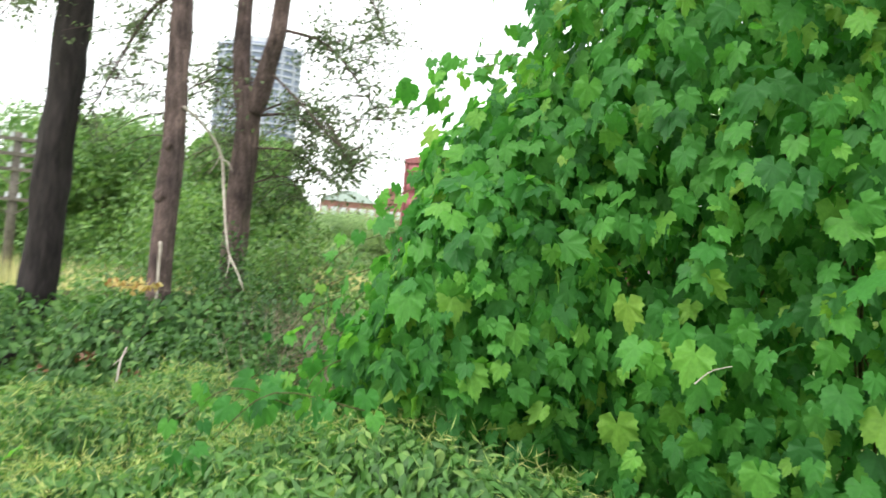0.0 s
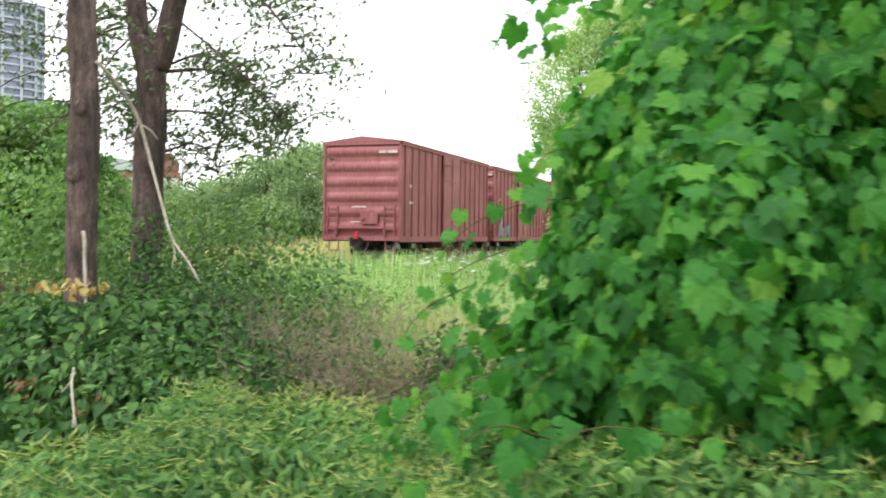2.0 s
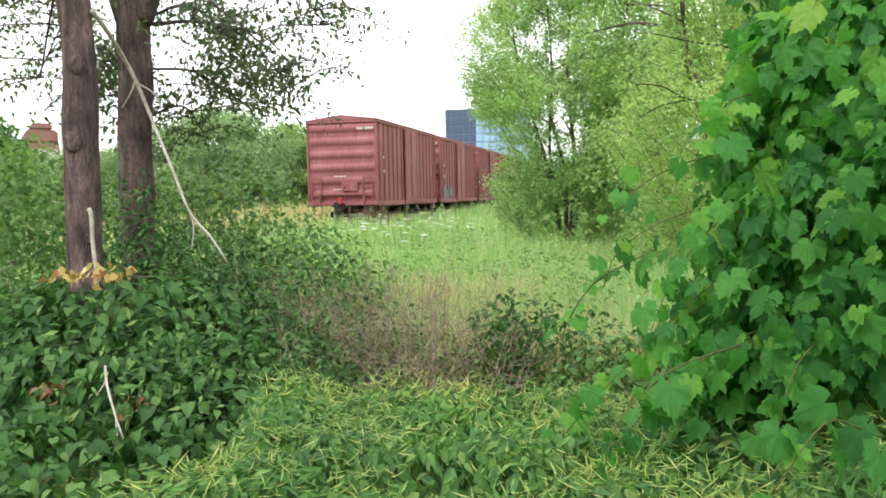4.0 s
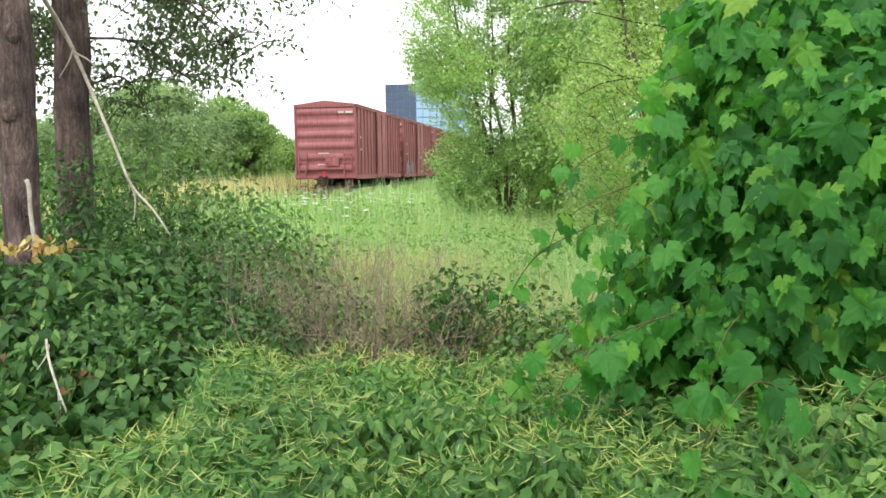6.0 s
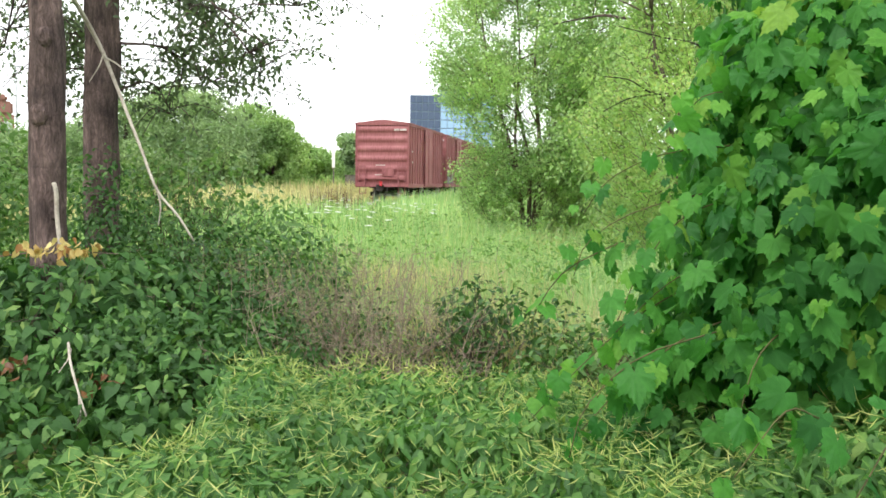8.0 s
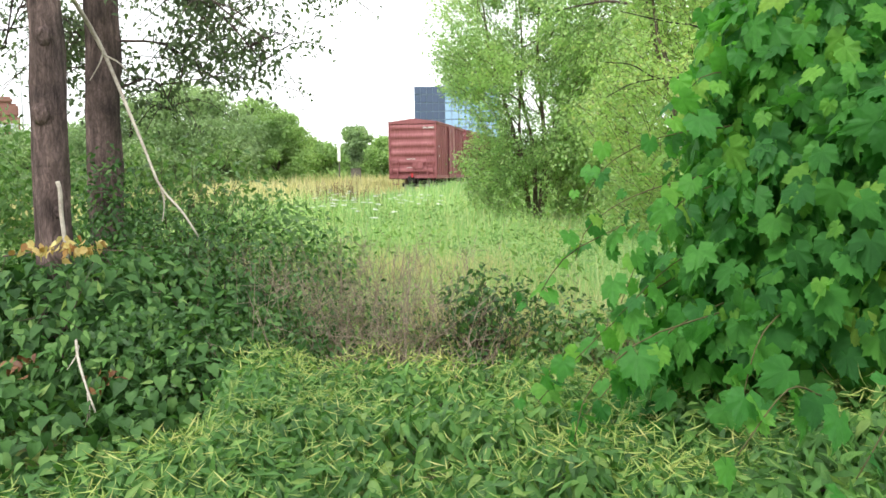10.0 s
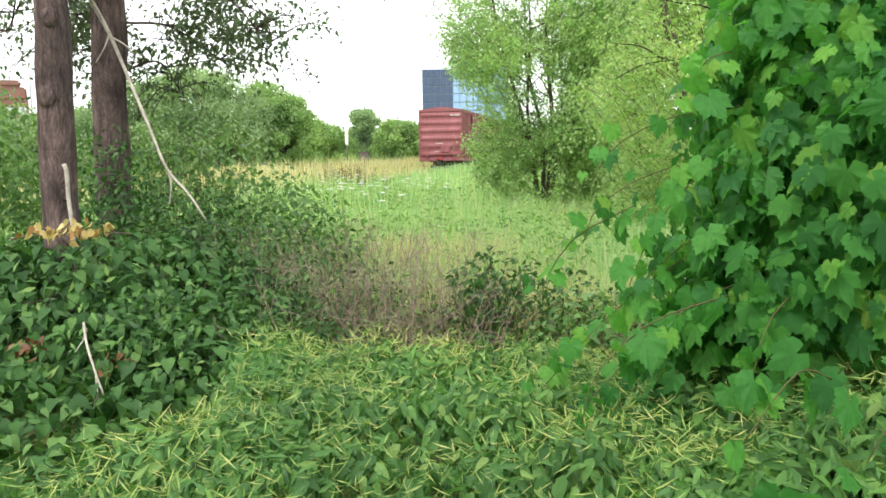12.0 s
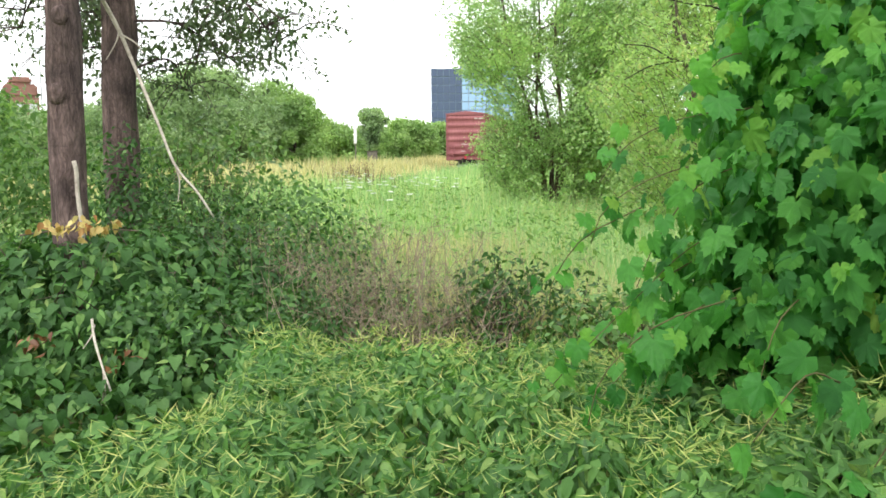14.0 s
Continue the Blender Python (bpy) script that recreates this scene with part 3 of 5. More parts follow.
        for z, n in ((SILL + 1.9, 2), (SILL + 1.3, 3)):
            xx = sx * (h + 0.012)
            part("lettering", boxes(*[(xx - 0.004, xx + 0.004, 0.75 + k * 0.1, 0.82 + k * 0.1, z, z + 0.1) for k in range(n)]), mat_white_paint, car, "worn white lettering bars")
    part("underframe", boxes((-0.25, 0.25, 0.3, L - 0.3, 0.72, 1.05), (-1.3, 1.3, 2.0, 2.4, 0.8, 1.0), (-1.3, 1.3, L - 2.4, L - 2.0, 0.8, 1.0), (-0.9, -0.4, 4.4, 5.6, 0.5, 0.95), bevel=0.02), mat_under, car, "dirty steel underframe")
    wheels = bogie(car, 2.2) + bogie(car, L - 2.2)
    return car, wheels


CARS = []
car, wheels = boxcar()
CARS.append(car)
for k in (1, 2, 3):
    CARS.append(copy_thing(car, pose(0, k * 11.6, 0)))
CARS[0]["label"] = "oxide red ribbed steel boxcar, last of the train, with red marker"
bm = bmesh.new()
bmesh.ops.create_cone(bm, cap_ends=True, segments=20, radius1=0.08, radius2=0.08, depth=0.06, matrix=Matrix.Translation((0.1, -0.66, 1.15)) @ Matrix.Rotation(math.pi / 2, 4, "X"))
box(bm, 0.04, 0.16, -0.72, -0.6, 0.95, 1.2)
lamp_bm = bm
bm = bmesh.new()
for k, (y0, y1, z0, z1) in enumerate(((0.6, 0.95, 0.12, 0.75), (0.9, 1.3, 0.2, 0.95), (1.25, 1.6, 0.1, 0.6), (1.7, 2.0, 0.15, 0.85), (2.1, 2.6, 0.25, 0.7), (2.5, 2.75, 0.1, 0.9))):
    box(bm, CAR_W / 2 + 0.012 + k * 0.004, CAR_W / 2 + 0.02 + k * 0.004, y0, y1, SILL + z0, SILL + z1)
part("faded_spray_paint", bm, mat_spray, CARS[1], "faded blue-grey spray paint patch")
bm = lamp_bm
part("marker_lamp", bm, mat_red_lamp, CARS[0], "round red end-of-train marker")


def train_place(t):
    u = t - 5.0
    return TRAIN[0] * u + TRAIN[1] * u * u + TRAIN[2] * u**3


TRAIN = (3.153, 0.0043, 0.0)


def motions():
    times = [k * 0.5 for k in range(29)]
    for n, c in enumerate(CARS):
        rows = []
        for t in times:
            p = np.array(TRACK_AT) + AHEAD * (train_place(t) + 11.6 * n)
            rows.append((t, pose(p[0], p[1], RAIL_TOP, 0, 0, -11.91)))
        walk(c, rows)
        fine = [k * 0.125 for k in range(113)]
        for truck in [o for o in c.children if o.name.startswith("bogie")]:
            for w in truck.children:
                x, y, z = w.location
                walk(w, [(t, pose(x, y, z, -math.degrees(train_place(t) / 0.42))) for t in fine])

# ---- foliage builders ----
def unit(v):
    return v / np.maximum(np.linalg.norm(v, axis=-1, keepdims=True), 1e-6)


def facing(normal, tip):
    """Rotations that turn a leaf's face to normal and its tip towards tip."""
    z = unit(normal)
    y = unit(tip - (tip * z).sum(-1, keepdims=True) * z)
    x = np.cross(y, z)
    return np.stack([x, y, z], -1)


def on_ellipsoids(shapes, others, shell=(0.85, 1.04)):
    """Points and outward normals on a union of ellipsoids: shapes are (centre, radii, count)."""
    ps, ns = [], []
    for c, r, n in shapes:
        c, r = np.array(c, float), np.array(r, float)
        d = unit(rng.normal(size=(n, 3)))
        k = rng.uniform(*shell, n)[:, None]
        wob = 1 + 0.09 * bump_field(d[:, 0] * r[0] * 2 + c[0], d[:, 2] * r[2] * 2 + d[:, 1] * 2, c[0] + c[1], 1.1)[:, None]
        p = c + d * r * k * wob
        nrm = unit(d / r)
        keep = p[:, 2] > 0.03
        for c2, r2, _ in others:
            if tuple(c2) != tuple(c):
                keep &= (((p - np.array(c2)) / np.array(r2)) ** 2).sum(-1) > 0.62
        ps.append(p[keep]), ns.append(nrm[keep])
    return np.concatenate(ps), np.concatenate(ns)


def leafy(name, template, shapes, size, material, parent, droop=0.9, jitter=0.5, shell=(0.8, 1.05), aspect=1.0, up=0.45):
    p, n = on_ellipsoids(shapes, shapes, shell)
    m = len(p)
    normal = unit(n + np.array([0, 0, up]) + rng.normal(size=(m, 3)) * jitter)
    tip = n * 0.4 + np.array([0, 0, -droop]) + rng.normal(size=(m, 3)) * jitter
    s = size * rng.uniform(0.65, 1.3, m)
    me = scatter(name, template, p, facing(normal, tip), np.stack([s * aspect, s, s], -1))
    return tagged(mesh_part(name, me, material, parent), kind="stuff")


def twigs_mesh(name, starts, ends, radius):
    """Thin three-sided twigs from starts to ends, one joined mesh."""
    m = len(starts)
    d = ends - starts
    rot = facing(np.cross(d, rng.normal(size=(m, 3))), d)
    t = np.array([(-1, 0, -0.6), (1, 0, -0.6), (0, 0, 1.1), (-0.4, 1, -0.2), (0.4, 1, -0.2), (0, 1, 0.4)], float)
    f = [np.array([(0, 1, 4, 3), (1, 2, 5, 4), (2, 0, 3, 5)])]
    ln = np.linalg.norm(d, axis=-1)
    r = np.broadcast_to(radius, (m,))
    return scatter(name, (t, f), starts, rot, np.stack([r, ln, r], -1))


def broadleaf_tree(name, label, at, height, spread, material, leaves, leaf, seed, category="tree", trunk_r=0.12, low=0.12, group="", bark=None, stems=1, clumps=80):
    """A tree: tapered trunk with limbs and a crown of many leaves in uneven clumps."""
    r = np.random.default_rng(seed)
    tree = thing(name, label, category, at, group)
    bm = bmesh.new()
    ends = []
    for s in range(stems):
        a0 = s * 2.4 + seed
        lean = 0.0 if stems == 1 else 0.22
        top = np.array([math.cos(a0) * lean * height, math.sin(a0) * lean * height, height * 0.8])
        line = smooth_line([(0.1 * math.cos(a0) * s, 0.1 * math.sin(a0) * s, -0.1), top * 0.4 + r.normal(size=3) * 0.03 * height * [1, 1, 0], top], 8)
        tube(bm, line, np.linspace(trunk_r, trunk_r * 0.25, 8), 7, 0.15, seed)
        for k in range(7):
            f = r.uniform(max(low, 0.15), 0.9)
            p = line[int(f * 7)]
            a = r.uniform(0, 6.28)
            out = spread * r.uniform(0.45, 0.85)
            e = p + np.array([math.cos(a) * out, math.sin(a) * out, out * r.uniform(0.1, 0.6)])
            tube(bm, smooth_line([p, (p + e) / 2 + r.normal(size=3) * 0.05 * spread + [0, 0, 0.06 * height], e], 6), np.linspace(trunk_r * 0.45, trunk_r * 0.1, 6), 5)
            ends.append(e)
    part("trunk", bm, bark or mat_bark, tree, smooth=True)
    # crown: leaf clumps of different size, with gaps between them
    cs, rs = [], []
    for k in range(clumps):
        if k < len(ends):
            c = ends[k]
        else:
            f = r.uniform(low, 1.0)
            w = spread * math.sqrt(max(0.05, 1 - ((f - 0.45) / 0.62) ** 2)) * r.uniform(0.3, 1.0)
            a = r.uniform(0, 6.28)
            c = np.array([w * math.cos(a), w * math.sin(a), f * height])
        cs.append(c), rs.append(spread * r.uniform(0.13, 0.33))
    cs, rs = np.array(cs), np.array(rs)
    pick = r.choice(clumps, leaves, p=rs**2 / (rs**2).sum())
    d = unit(r.normal(size=(leaves, 3)))
    p = cs[pick] + d * (rs[pick] * r.uniform(0.45, 1.45, leaves) ** 0.8)[:, None] * [1, 1, 0.75]
    keep = p[:, 2] > 0.1
    p, d = p[keep], d[keep]
    n = len(p)
    rot = facing(unit(d * 0.5 + [0, 0, 0.5] + r.normal(size=(n, 3)) * 0.85), d * 0.3 + [0, 0, -0.7] + r.normal(size=(n, 3)) * 0.6)
    s = leaf * r.uniform(0.6, 1.35, n)
    me = scatter("crown", DIAMOND, p, rot, np.stack([s * 1.1, s, s], -1))
    tagged(mesh_part("crown", me, material, tree), kind="stuff")
    return tree


# ---- foreground: grapevine thicket ----
def grapevine_thicket():
    t = thing("grapevine_thicket", "tall bright green grapevine thicket of large lobed leaves", "vine", (2.34, 4.2, 0))
    o = np.array([2.4, 4.0, 0])
    shapes = [((3.05, 4.2, 1.3), (1.72, 1.62, 3.4), 33000), ((1.66, 3.4, 0.75), (0.74, 0.86, 1.1), 6500), ((4.2, 3.6, 1.4), (1.5, 1.25, 3.2), 14000), ((1.84, 3.6, 1.72), (0.72, 0.72, 0.78), 5000), ((1.1, 3.2, 0.5), (0.42, 0.45, 0.5), 1000), ((1.78, 2.98, 1.3), (0.52, 0.55, 0.66), 2600)]
    p, n = on_ellipsoids(shapes, shapes, (0.55, 1.08))
    front = (n[:, 1] < 0.35) | (rng.uniform(size=len(p)) < 0.55)
    front &= ~((p[:, 2] < 0.5) & (p[:, 1] < 3.3))
    front &= ~((p[:, 0] < 2.1) & (p[:, 2] < 0.9) & (p[:, 1] < 3.15) & (rng.uniform(size=len(p)) < 0.8 - 0.3 * np.clip((p[:, 0] - 1.2) / 0.6, 0, 1)))
    front &= bump_field(p[:, 0] * 1.6 + p[:, 1], p[:, 2] * 1.6, 4.4, 1.4) + rng.normal(size=len(p)) * 0.3 > -0.6
    p, n = p[front], n[front]
    # hanging sprays that reach out of the thicket: (line, leaves)
    sprays = [([(1.9, 3.85, 2.45), (1.45, 3.78, 2.66), (1.15, 3.72, 2.58), (0.92, 3.7, 2.36)], 24), ([(1.75, 3.8, 2.7), (1.3, 3.75, 2.72), (0.98, 3.7, 2.6), (0.8, 3.68, 2.5)], 24),
              ([(1.3, 3.5, 1.7), (0.95, 3.48, 1.66), (0.7, 3.45, 1.55), (0.58, 3.4, 1.4)], 14), ([(1.1, 3.42, 1.5), (0.8, 3.4, 1.42), (0.6, 3.36, 1.3), (0.54, 3.35, 1.16)], 12), ([(0.75, 3.4, 1.3), (0.52, 3.4, 1.18), (0.4, 3.38, 1.02), (0.38, 3.38, 0.92)], 7),
              ([(1.2, 3.4, 1.2), (0.85, 3.3, 1.05), (0.58, 3.2, 0.86), (0.36, 3.15, 0.64)], 22), ([(1.2, 3.2, 1.05), (0.9, 3.1, 0.95), (0.65, 3.0, 0.78), (0.48, 2.95, 0.62)], 18), ([(1.2, 3.3, 1.3), (0.9, 3.25, 1.15), (0.68, 3.2, 0.96)], 18),
              ([(1.0, 3.0, 1.0), (0.7, 2.92, 0.92), (0.5, 2.85, 0.76), (0.44, 2.8, 0.6)], 11), ([(1.3, 2.9, 1.1), (1.05, 2.72, 0.98), (0.95, 2.65, 0.75)], 9), ([(1.25, 3.4, 1.5), (0.98, 3.36, 1.4), (0.8, 3.3, 1.2), (0.7, 3.25, 1.0)], 26),
              ([(0.7, 2.1, 0.5), (0.78, 2.05, 0.62), (0.84, 2.0, 0.6)], 8), ([(0.15, 2.1, 0.4), (0.0, 2.0, 0.5), (-0.12, 1.98, 0.48)], 6), ([(1.1, 2.4, 0.85), (0.92, 2.22, 0.92), (0.74, 2.1, 0.78)], 10), ([(1.5, 2.3, 0.9), (1.2, 2.1, 0.95), (1.0, 2.0, 0.75)], 9), ([(1.3, 3.4, 1.9), (1.05, 3.4, 1.88), (0.9, 3.35, 1.66)], 18), ([(2.2, 3.6, 3.2), (1.75, 3.4, 3.25), (1.5, 3.3, 3.0)], 24)]
    sp, sn = [], []
    for line, leaves in sprays:
        q = smooth_line(line, 9) - o
        part("stem", tube(bmesh.new(), q, np.linspace(0.0034, 0.0018, 9), 5), mat_vine_stem, t, smooth=True)
        for k in range(leaves):
            f = k / (leaves - 1)
            i = min(7, int(f * 8))
            base = q[i] + (q[i + 1] - q[i]) * (f * 8 - i)
            sp.append(base + rng.normal(size=3) * [0.05, 0.05, 0.04] + o)
            sn.append(unit(np.array([rng.normal() * 0.5 - 0.2, -1, 0.5]) + rng.normal(size=3) * 0.35))
    for k in range(26):
        a = rng.uniform(-0.35, 1.2)
        c = np.array([2.7 + 1.2 * math.sin(a), 4.25 - 1.05 * math.cos(a), 0])
        line = [(c[0], c[1] + 0.3, 0.0), (c[0] + rng.normal() * 0.15, c[1] + 0.1, 0.9), (c[0] + rng.normal() * 0.2, c[1] + 0.15, 1.8), (c[0] + rng.normal() * 0.2, c[1] + 0.3, 2.6)]
        part("stem", tube(bmesh.new(), smooth_line(line, 9) - o + [0, 0.35, 0], np.linspace(0.012, 0.005, 9), 5), mat_vine_stem, t, smooth=True)
    p, n = np.concatenate([p, sp]), np.concatenate([n, sn])
    m = len(p)
    normal = unit(n * [1, 1, 0.6] + np.array([0, -0.1, 0.3]) + rng.normal(size=(m, 3)) * 0.5)
    tip = n * 0.3 + np.array([0, 0, -1.2]) + rng.normal(size=(m, 3)) * 0.42
    rot = facing(normal, tip)
    s = 0.073 * rng.choice([0.55, 0.8, 1.0, 1.2, 1.4], m, p=[0.22, 0.28, 0.28, 0.15, 0.07]) * rng.uniform(0.85, 1.15, m)
    s[m - len(sp):] *= 0.85
    near = ((p - np.array([1.1, 2.6, 1.2])) ** 2).sum(-1) + (n[:, 1] > 0.3) * 9
    order = np.argsort(near)
    single, rest = order[:300], order[300:]
    me = scatter("foliage", GRAPE_LEAF, p[rest] - o, rot[rest], np.stack([s[rest]] * 3, -1))
    tagged(mesh_part("foliage", me, mat_grape, t), kind="stuff")
    leaf_me = mesh_from("leaf", GRAPE_LEAF[0], GRAPE_LEAF[1])
    for i in single:
        ob = mesh_part("leaf", leaf_me, mat_grape_single, t)
        ob.matrix_local = Matrix.LocRotScale(Vector(p[i] - o), Matrix(rot[i].tolist()).to_quaternion(), (s[i],) * 3)
    # a bare stick caught in the leaves
    part("dead_stick", tube(bmesh.new(), smooth_line([(2.74, 2.42, 1.16), (2.79, 2.44, 1.21), (2.86, 2.46, 1.235)], 6) - o, np.linspace(0.0026, 0.0014, 6), 6), mat_dead, t, "bare pale stick among the leaves")


grapevine_thicket()


# ---- foreground: swallowwort mound ----
def mound_height(x, y):
    z = 0.49 + 0.13 * bump_field(x, y, 2.1, 1.5) + 0.09 * bump_field(x, y, 4.2, 3.2)
    z = z * np.clip((5.15 - y) / 0.5, 0.15, 1) * np.clip((y + 0.2) / 1.2, 0.0, 1)
    left = np.clip((x + 1.3 + np.clip((3.2 - y) * 2.2, 0, 5) + 0.12 * bump_field(y, y * 0, 1.0, 2.0)) / 0.3, 0.0, 1)
    z = z * (0.15 + 0.85 * left * left)
    z = z - 0.32 * np.exp(-(((x + 0.16) / 0.3) ** 2 + ((y - 2.72) / 0.22) ** 2)) - 0.16 * np.exp(-(((x + 0.1) / 0.7) ** 2 + ((y - 3.3) / 0.14) ** 2))
    z = z + 0.3 * np.exp(-(((x - 1.5) / 0.8) ** 2 + ((y - 2.75) / 0.6) ** 2))
    return np.maximum(z, 0.04)


def swallowwort_patch():
    t = thing("swallowwort_patch", "dense trailing swallowwort with pointed leaves and yellow-green pods", "weeds", (0, 3.2, 0))
    o = np.array([0, 3.2, 0])
    n = 64000
    x, y = rng.uniform(-5.2, 4.6, n), rng.uniform(0.6, 5.3, n) ** 1.0
    bare = 0.9 * np.exp(-(((x + 0.16) / 0.3) ** 2 + ((y - 2.55) / 0.2) ** 2))
    stay = (rng.uniform(size=n) > bare) & (y > 0.85 + 0.25 * bump_field(x, y, 3.1, 2.0)) & (x < 4.3 + 0.3 * bump_field(x, y, 6.4, 2.0)) & (x > -1.4 - np.clip((3.2 - y) * 2.2, 0, 5))
    x, y = x[stay], y[stay]
    n = len(x)
    h = mound_height(x, y)
    e = 0.05
    gx, gy = (mound_height(x + e, y) - h) / e, (mound_height(x, y + e) - h) / e
    slope = np.stack([-gx, -gy, np.ones(n)], -1)
    p = np.stack([x, y, h + 0.05 * bump_field(x, y, 9.0, 6.0) - rng.uniform(0, 1, n) ** 2 * 0.24], -1)
    yaw = rng.uniform(0, 6.28, n)
    tip = np.stack([np.cos(yaw) * 0.8, np.sin(yaw) * 0.8 - 0.45, -1.05 + rng.normal(size=n) * 0.35], -1)
    normal = unit(unit(slope) + np.array([0, -0.5, 0.0]) + rng.normal(size=(n, 3)) * 0.45)
    rot = facing(normal, tip)
    s = 0.082 * rng.uniform(0.55, 1.3, n)
    order = np.argsort((x - 0.0) ** 2 + (y - 2.5) ** 2 + (h - p[:, 2]) * 60)
    single, rest = order[:300], order[300:]
    me = scatter("foliage", POINTED, p[rest] - o, rot[rest], np.stack([s[rest]] * 3, -1))
    tagged(mesh_part("foliage", me, mat_swallow, t), kind="stuff")
    leaf_me = mesh_from("leaf", POINTED[0], POINTED[1])
    for i in single:
        ob = mesh_part("leaf", leaf_me, mat_swallow_single, t)
        ob.matrix_local = Matrix.LocRotScale(Vector(p[i] - o), Matrix(rot[i].tolist()).to_quaternion(), (s[i],) * 3)
    # small narrow shoots among the leaves
    n = 30000
    x, y = rng.uniform(-3.5, 4.3, n), rng.uniform(1.0, 5.2, n)
    keep = (x > -1.3 - np.clip((3.2 - y) * 2.2, 0, 5)) & (bump_field(x, y, 8.8, 2.2) + rng.normal(size=n) * 0.3 > -0.3)
    x, y = x[keep], y[keep]
    n = len(x)
    p = np.stack([x, y, mound_height(x, y) + 0.05 * bump_field(x, y, 9.0, 6.0) + rng.uniform(-0.05, 0.04, n)], -1)
    rot = facing(unit(rng.normal(size=(n, 3)) * 0.7 + [0, -0.5, 0.6]), rng.normal(size=(n, 3)) * [1, 1, 0.7] + [0, -0.2, -0.1])
    s = 0.07 * rng.uniform(0.5, 1.3, n)
    tagged(mesh_part("shoot_tangle", scatter("shoot_tangle", NARROW, p - o, rot, np.stack([s * 0.8, s, s], -1)), mat_swallow, t, "small narrow pale green shoots"), kind="stuff")
    # slender curved pods and dying leaf tips, in loose tufts on top
    n = 7500
    cx, cy = rng.uniform(-5, 4.4, n), rng.uniform(1.0, 4.9, n)
    keep = bump_field(cx, cy, 5.5, 1.6) + rng.normal(size=n) * 0.35 > -0.2
    keep &= cx > -1.3 - np.clip((3.2 - cy) * 2.2, 0, 5)
    keep &= (cx < 0.5) | (cy > 2.7) | (rng.uniform(size=n) < 0.2)
    cx, cy = cx[keep], cy[keep]
    k = 8
    cx, cy = np.repeat(cx, k) + rng.normal(size=len(cx) * k) * 0.055, np.repeat(cy, k) + rng.normal(size=len(cy) * k) * 0.055
    m = len(cx)
    p = np.stack([cx, cy, mound_height(cx, cy) + 0.05 * bump_field(cx, cy, 9.0, 6.0) + rng.uniform(-0.01, 0.075, m)], -1)
    yaw = rng.uniform(0, 6.28, m)
    rot = facing(unit(rng.normal(size=(m, 3)) * 0.6 + [0, -0.3, 1]), np.stack([np.cos(yaw), np.sin(yaw), rng.normal(size=m) * 0.4], -1))
    s = 0.056 * rng.uniform(0.6, 1.4, m)
    tagged(mesh_part("pod_tuft", scatter("pod_tuft", POD, p - o, rot, np.stack([s * 0.8, s * 1.15, s], -1)), mat_pod, t, "slender yellow-green pods"), kind="stuff")
    # trailing stems underneath
    m = 2600
    x, y = rng.uniform(-4.5, 4, m), rng.uniform(1, 5, m)
    a = np.stack([x, y, mound_height(x, y) * rng.uniform(0.1, 0.7, m)], -1)
    b = a + np.stack([rng.normal(size=m) * 0.25, rng.normal(size=m) * 0.2, rng.uniform(0.02, 0.25, m)], -1)
    b[:, 2] = np.minimum(b[:, 2], mound_height(b[:, 0], b[:, 1]))
    tagged(mesh_part("stem_tangle", twigs_mesh("stem_tangle", a - o, b - o, 0.0028), mat_twig, t, "thin brown trailing stems"), kind="stuff")


swallowwort_patch()


# ---- left bank: climbers, shrubs, trunks ----
def climber_bank():
    t = thing("climber_bank", "dark green bank of heart-shaped climber leaves under the trees", "climber", (-2.5, 6.0, 0))
    shapes = [((0.0, 0.08, 0.02), (1.55, 1.2, 0.95), 15000), ((-2.2, -0.1, 0.0), (1.7, 1.3, 0.85), 7500), ((0.9, -0.6, 0.0), (0.8, 0.75, 0.6), 2400)]
    low = [((-0.1, -1.3, -0.02), (1.6, 1.35, 0.36), 7500), ((-2.2, -1.5, -0.02), (1.5, 1.2, 0.36), 3500), ((0.5, -2.3, -0.02), (1.1, 0.95, 0.26), 4500)]
    leafy("foliage", HEART, shapes + low, 0.088, mat_bank, t, droop=1.9, jitter=0.42, shell=(0.78, 1.1), aspect=1.0, up=0.0)
    leafy("fine_foliage", NARROW, [(c, r, n // 2) for c, r, n in shapes], 0.08, mat_swallow, t, droop=0.5, jitter=0.6, shell=(0.9, 1.12))
    m = 260
    d = unit(rng.normal(size=(m, 3)))
    a = d * [1.4, 1.05, 0.85]
    a[:, 2] = np.abs(a[:, 2])
    tagged(mesh_part("stem_tangle", twigs_mesh("stem_tangle", a, a + rng.normal(size=(m, 3)) * 0.15 + [0, -0.05, 0.05], 0.004), mat_twig, t), kind="stuff")
    p = rng.normal(size=(60, 3)) * [0.05, 0.05, 0.025] + np.repeat(np.array([(0.62, -1.15, 0.42), (-0.3, -1.2, 0.33), (0.2, -1.23, 0.52), (-0.1, -1.22, 0.1)]), 15, 0)
    rot = facing(unit(rng.normal(size=(60, 3)) + [0, -1, 0.5]), rng.normal(size=(60, 3)) + [0, 0, -1])
    tagged(mesh_part("dead_leaves", scatter("dead_leaves", OVATE, p, rot, np.full((60, 3), 0.06)), mat_rust, t, "withered brown leaves"), kind="stuff")


climber_bank()


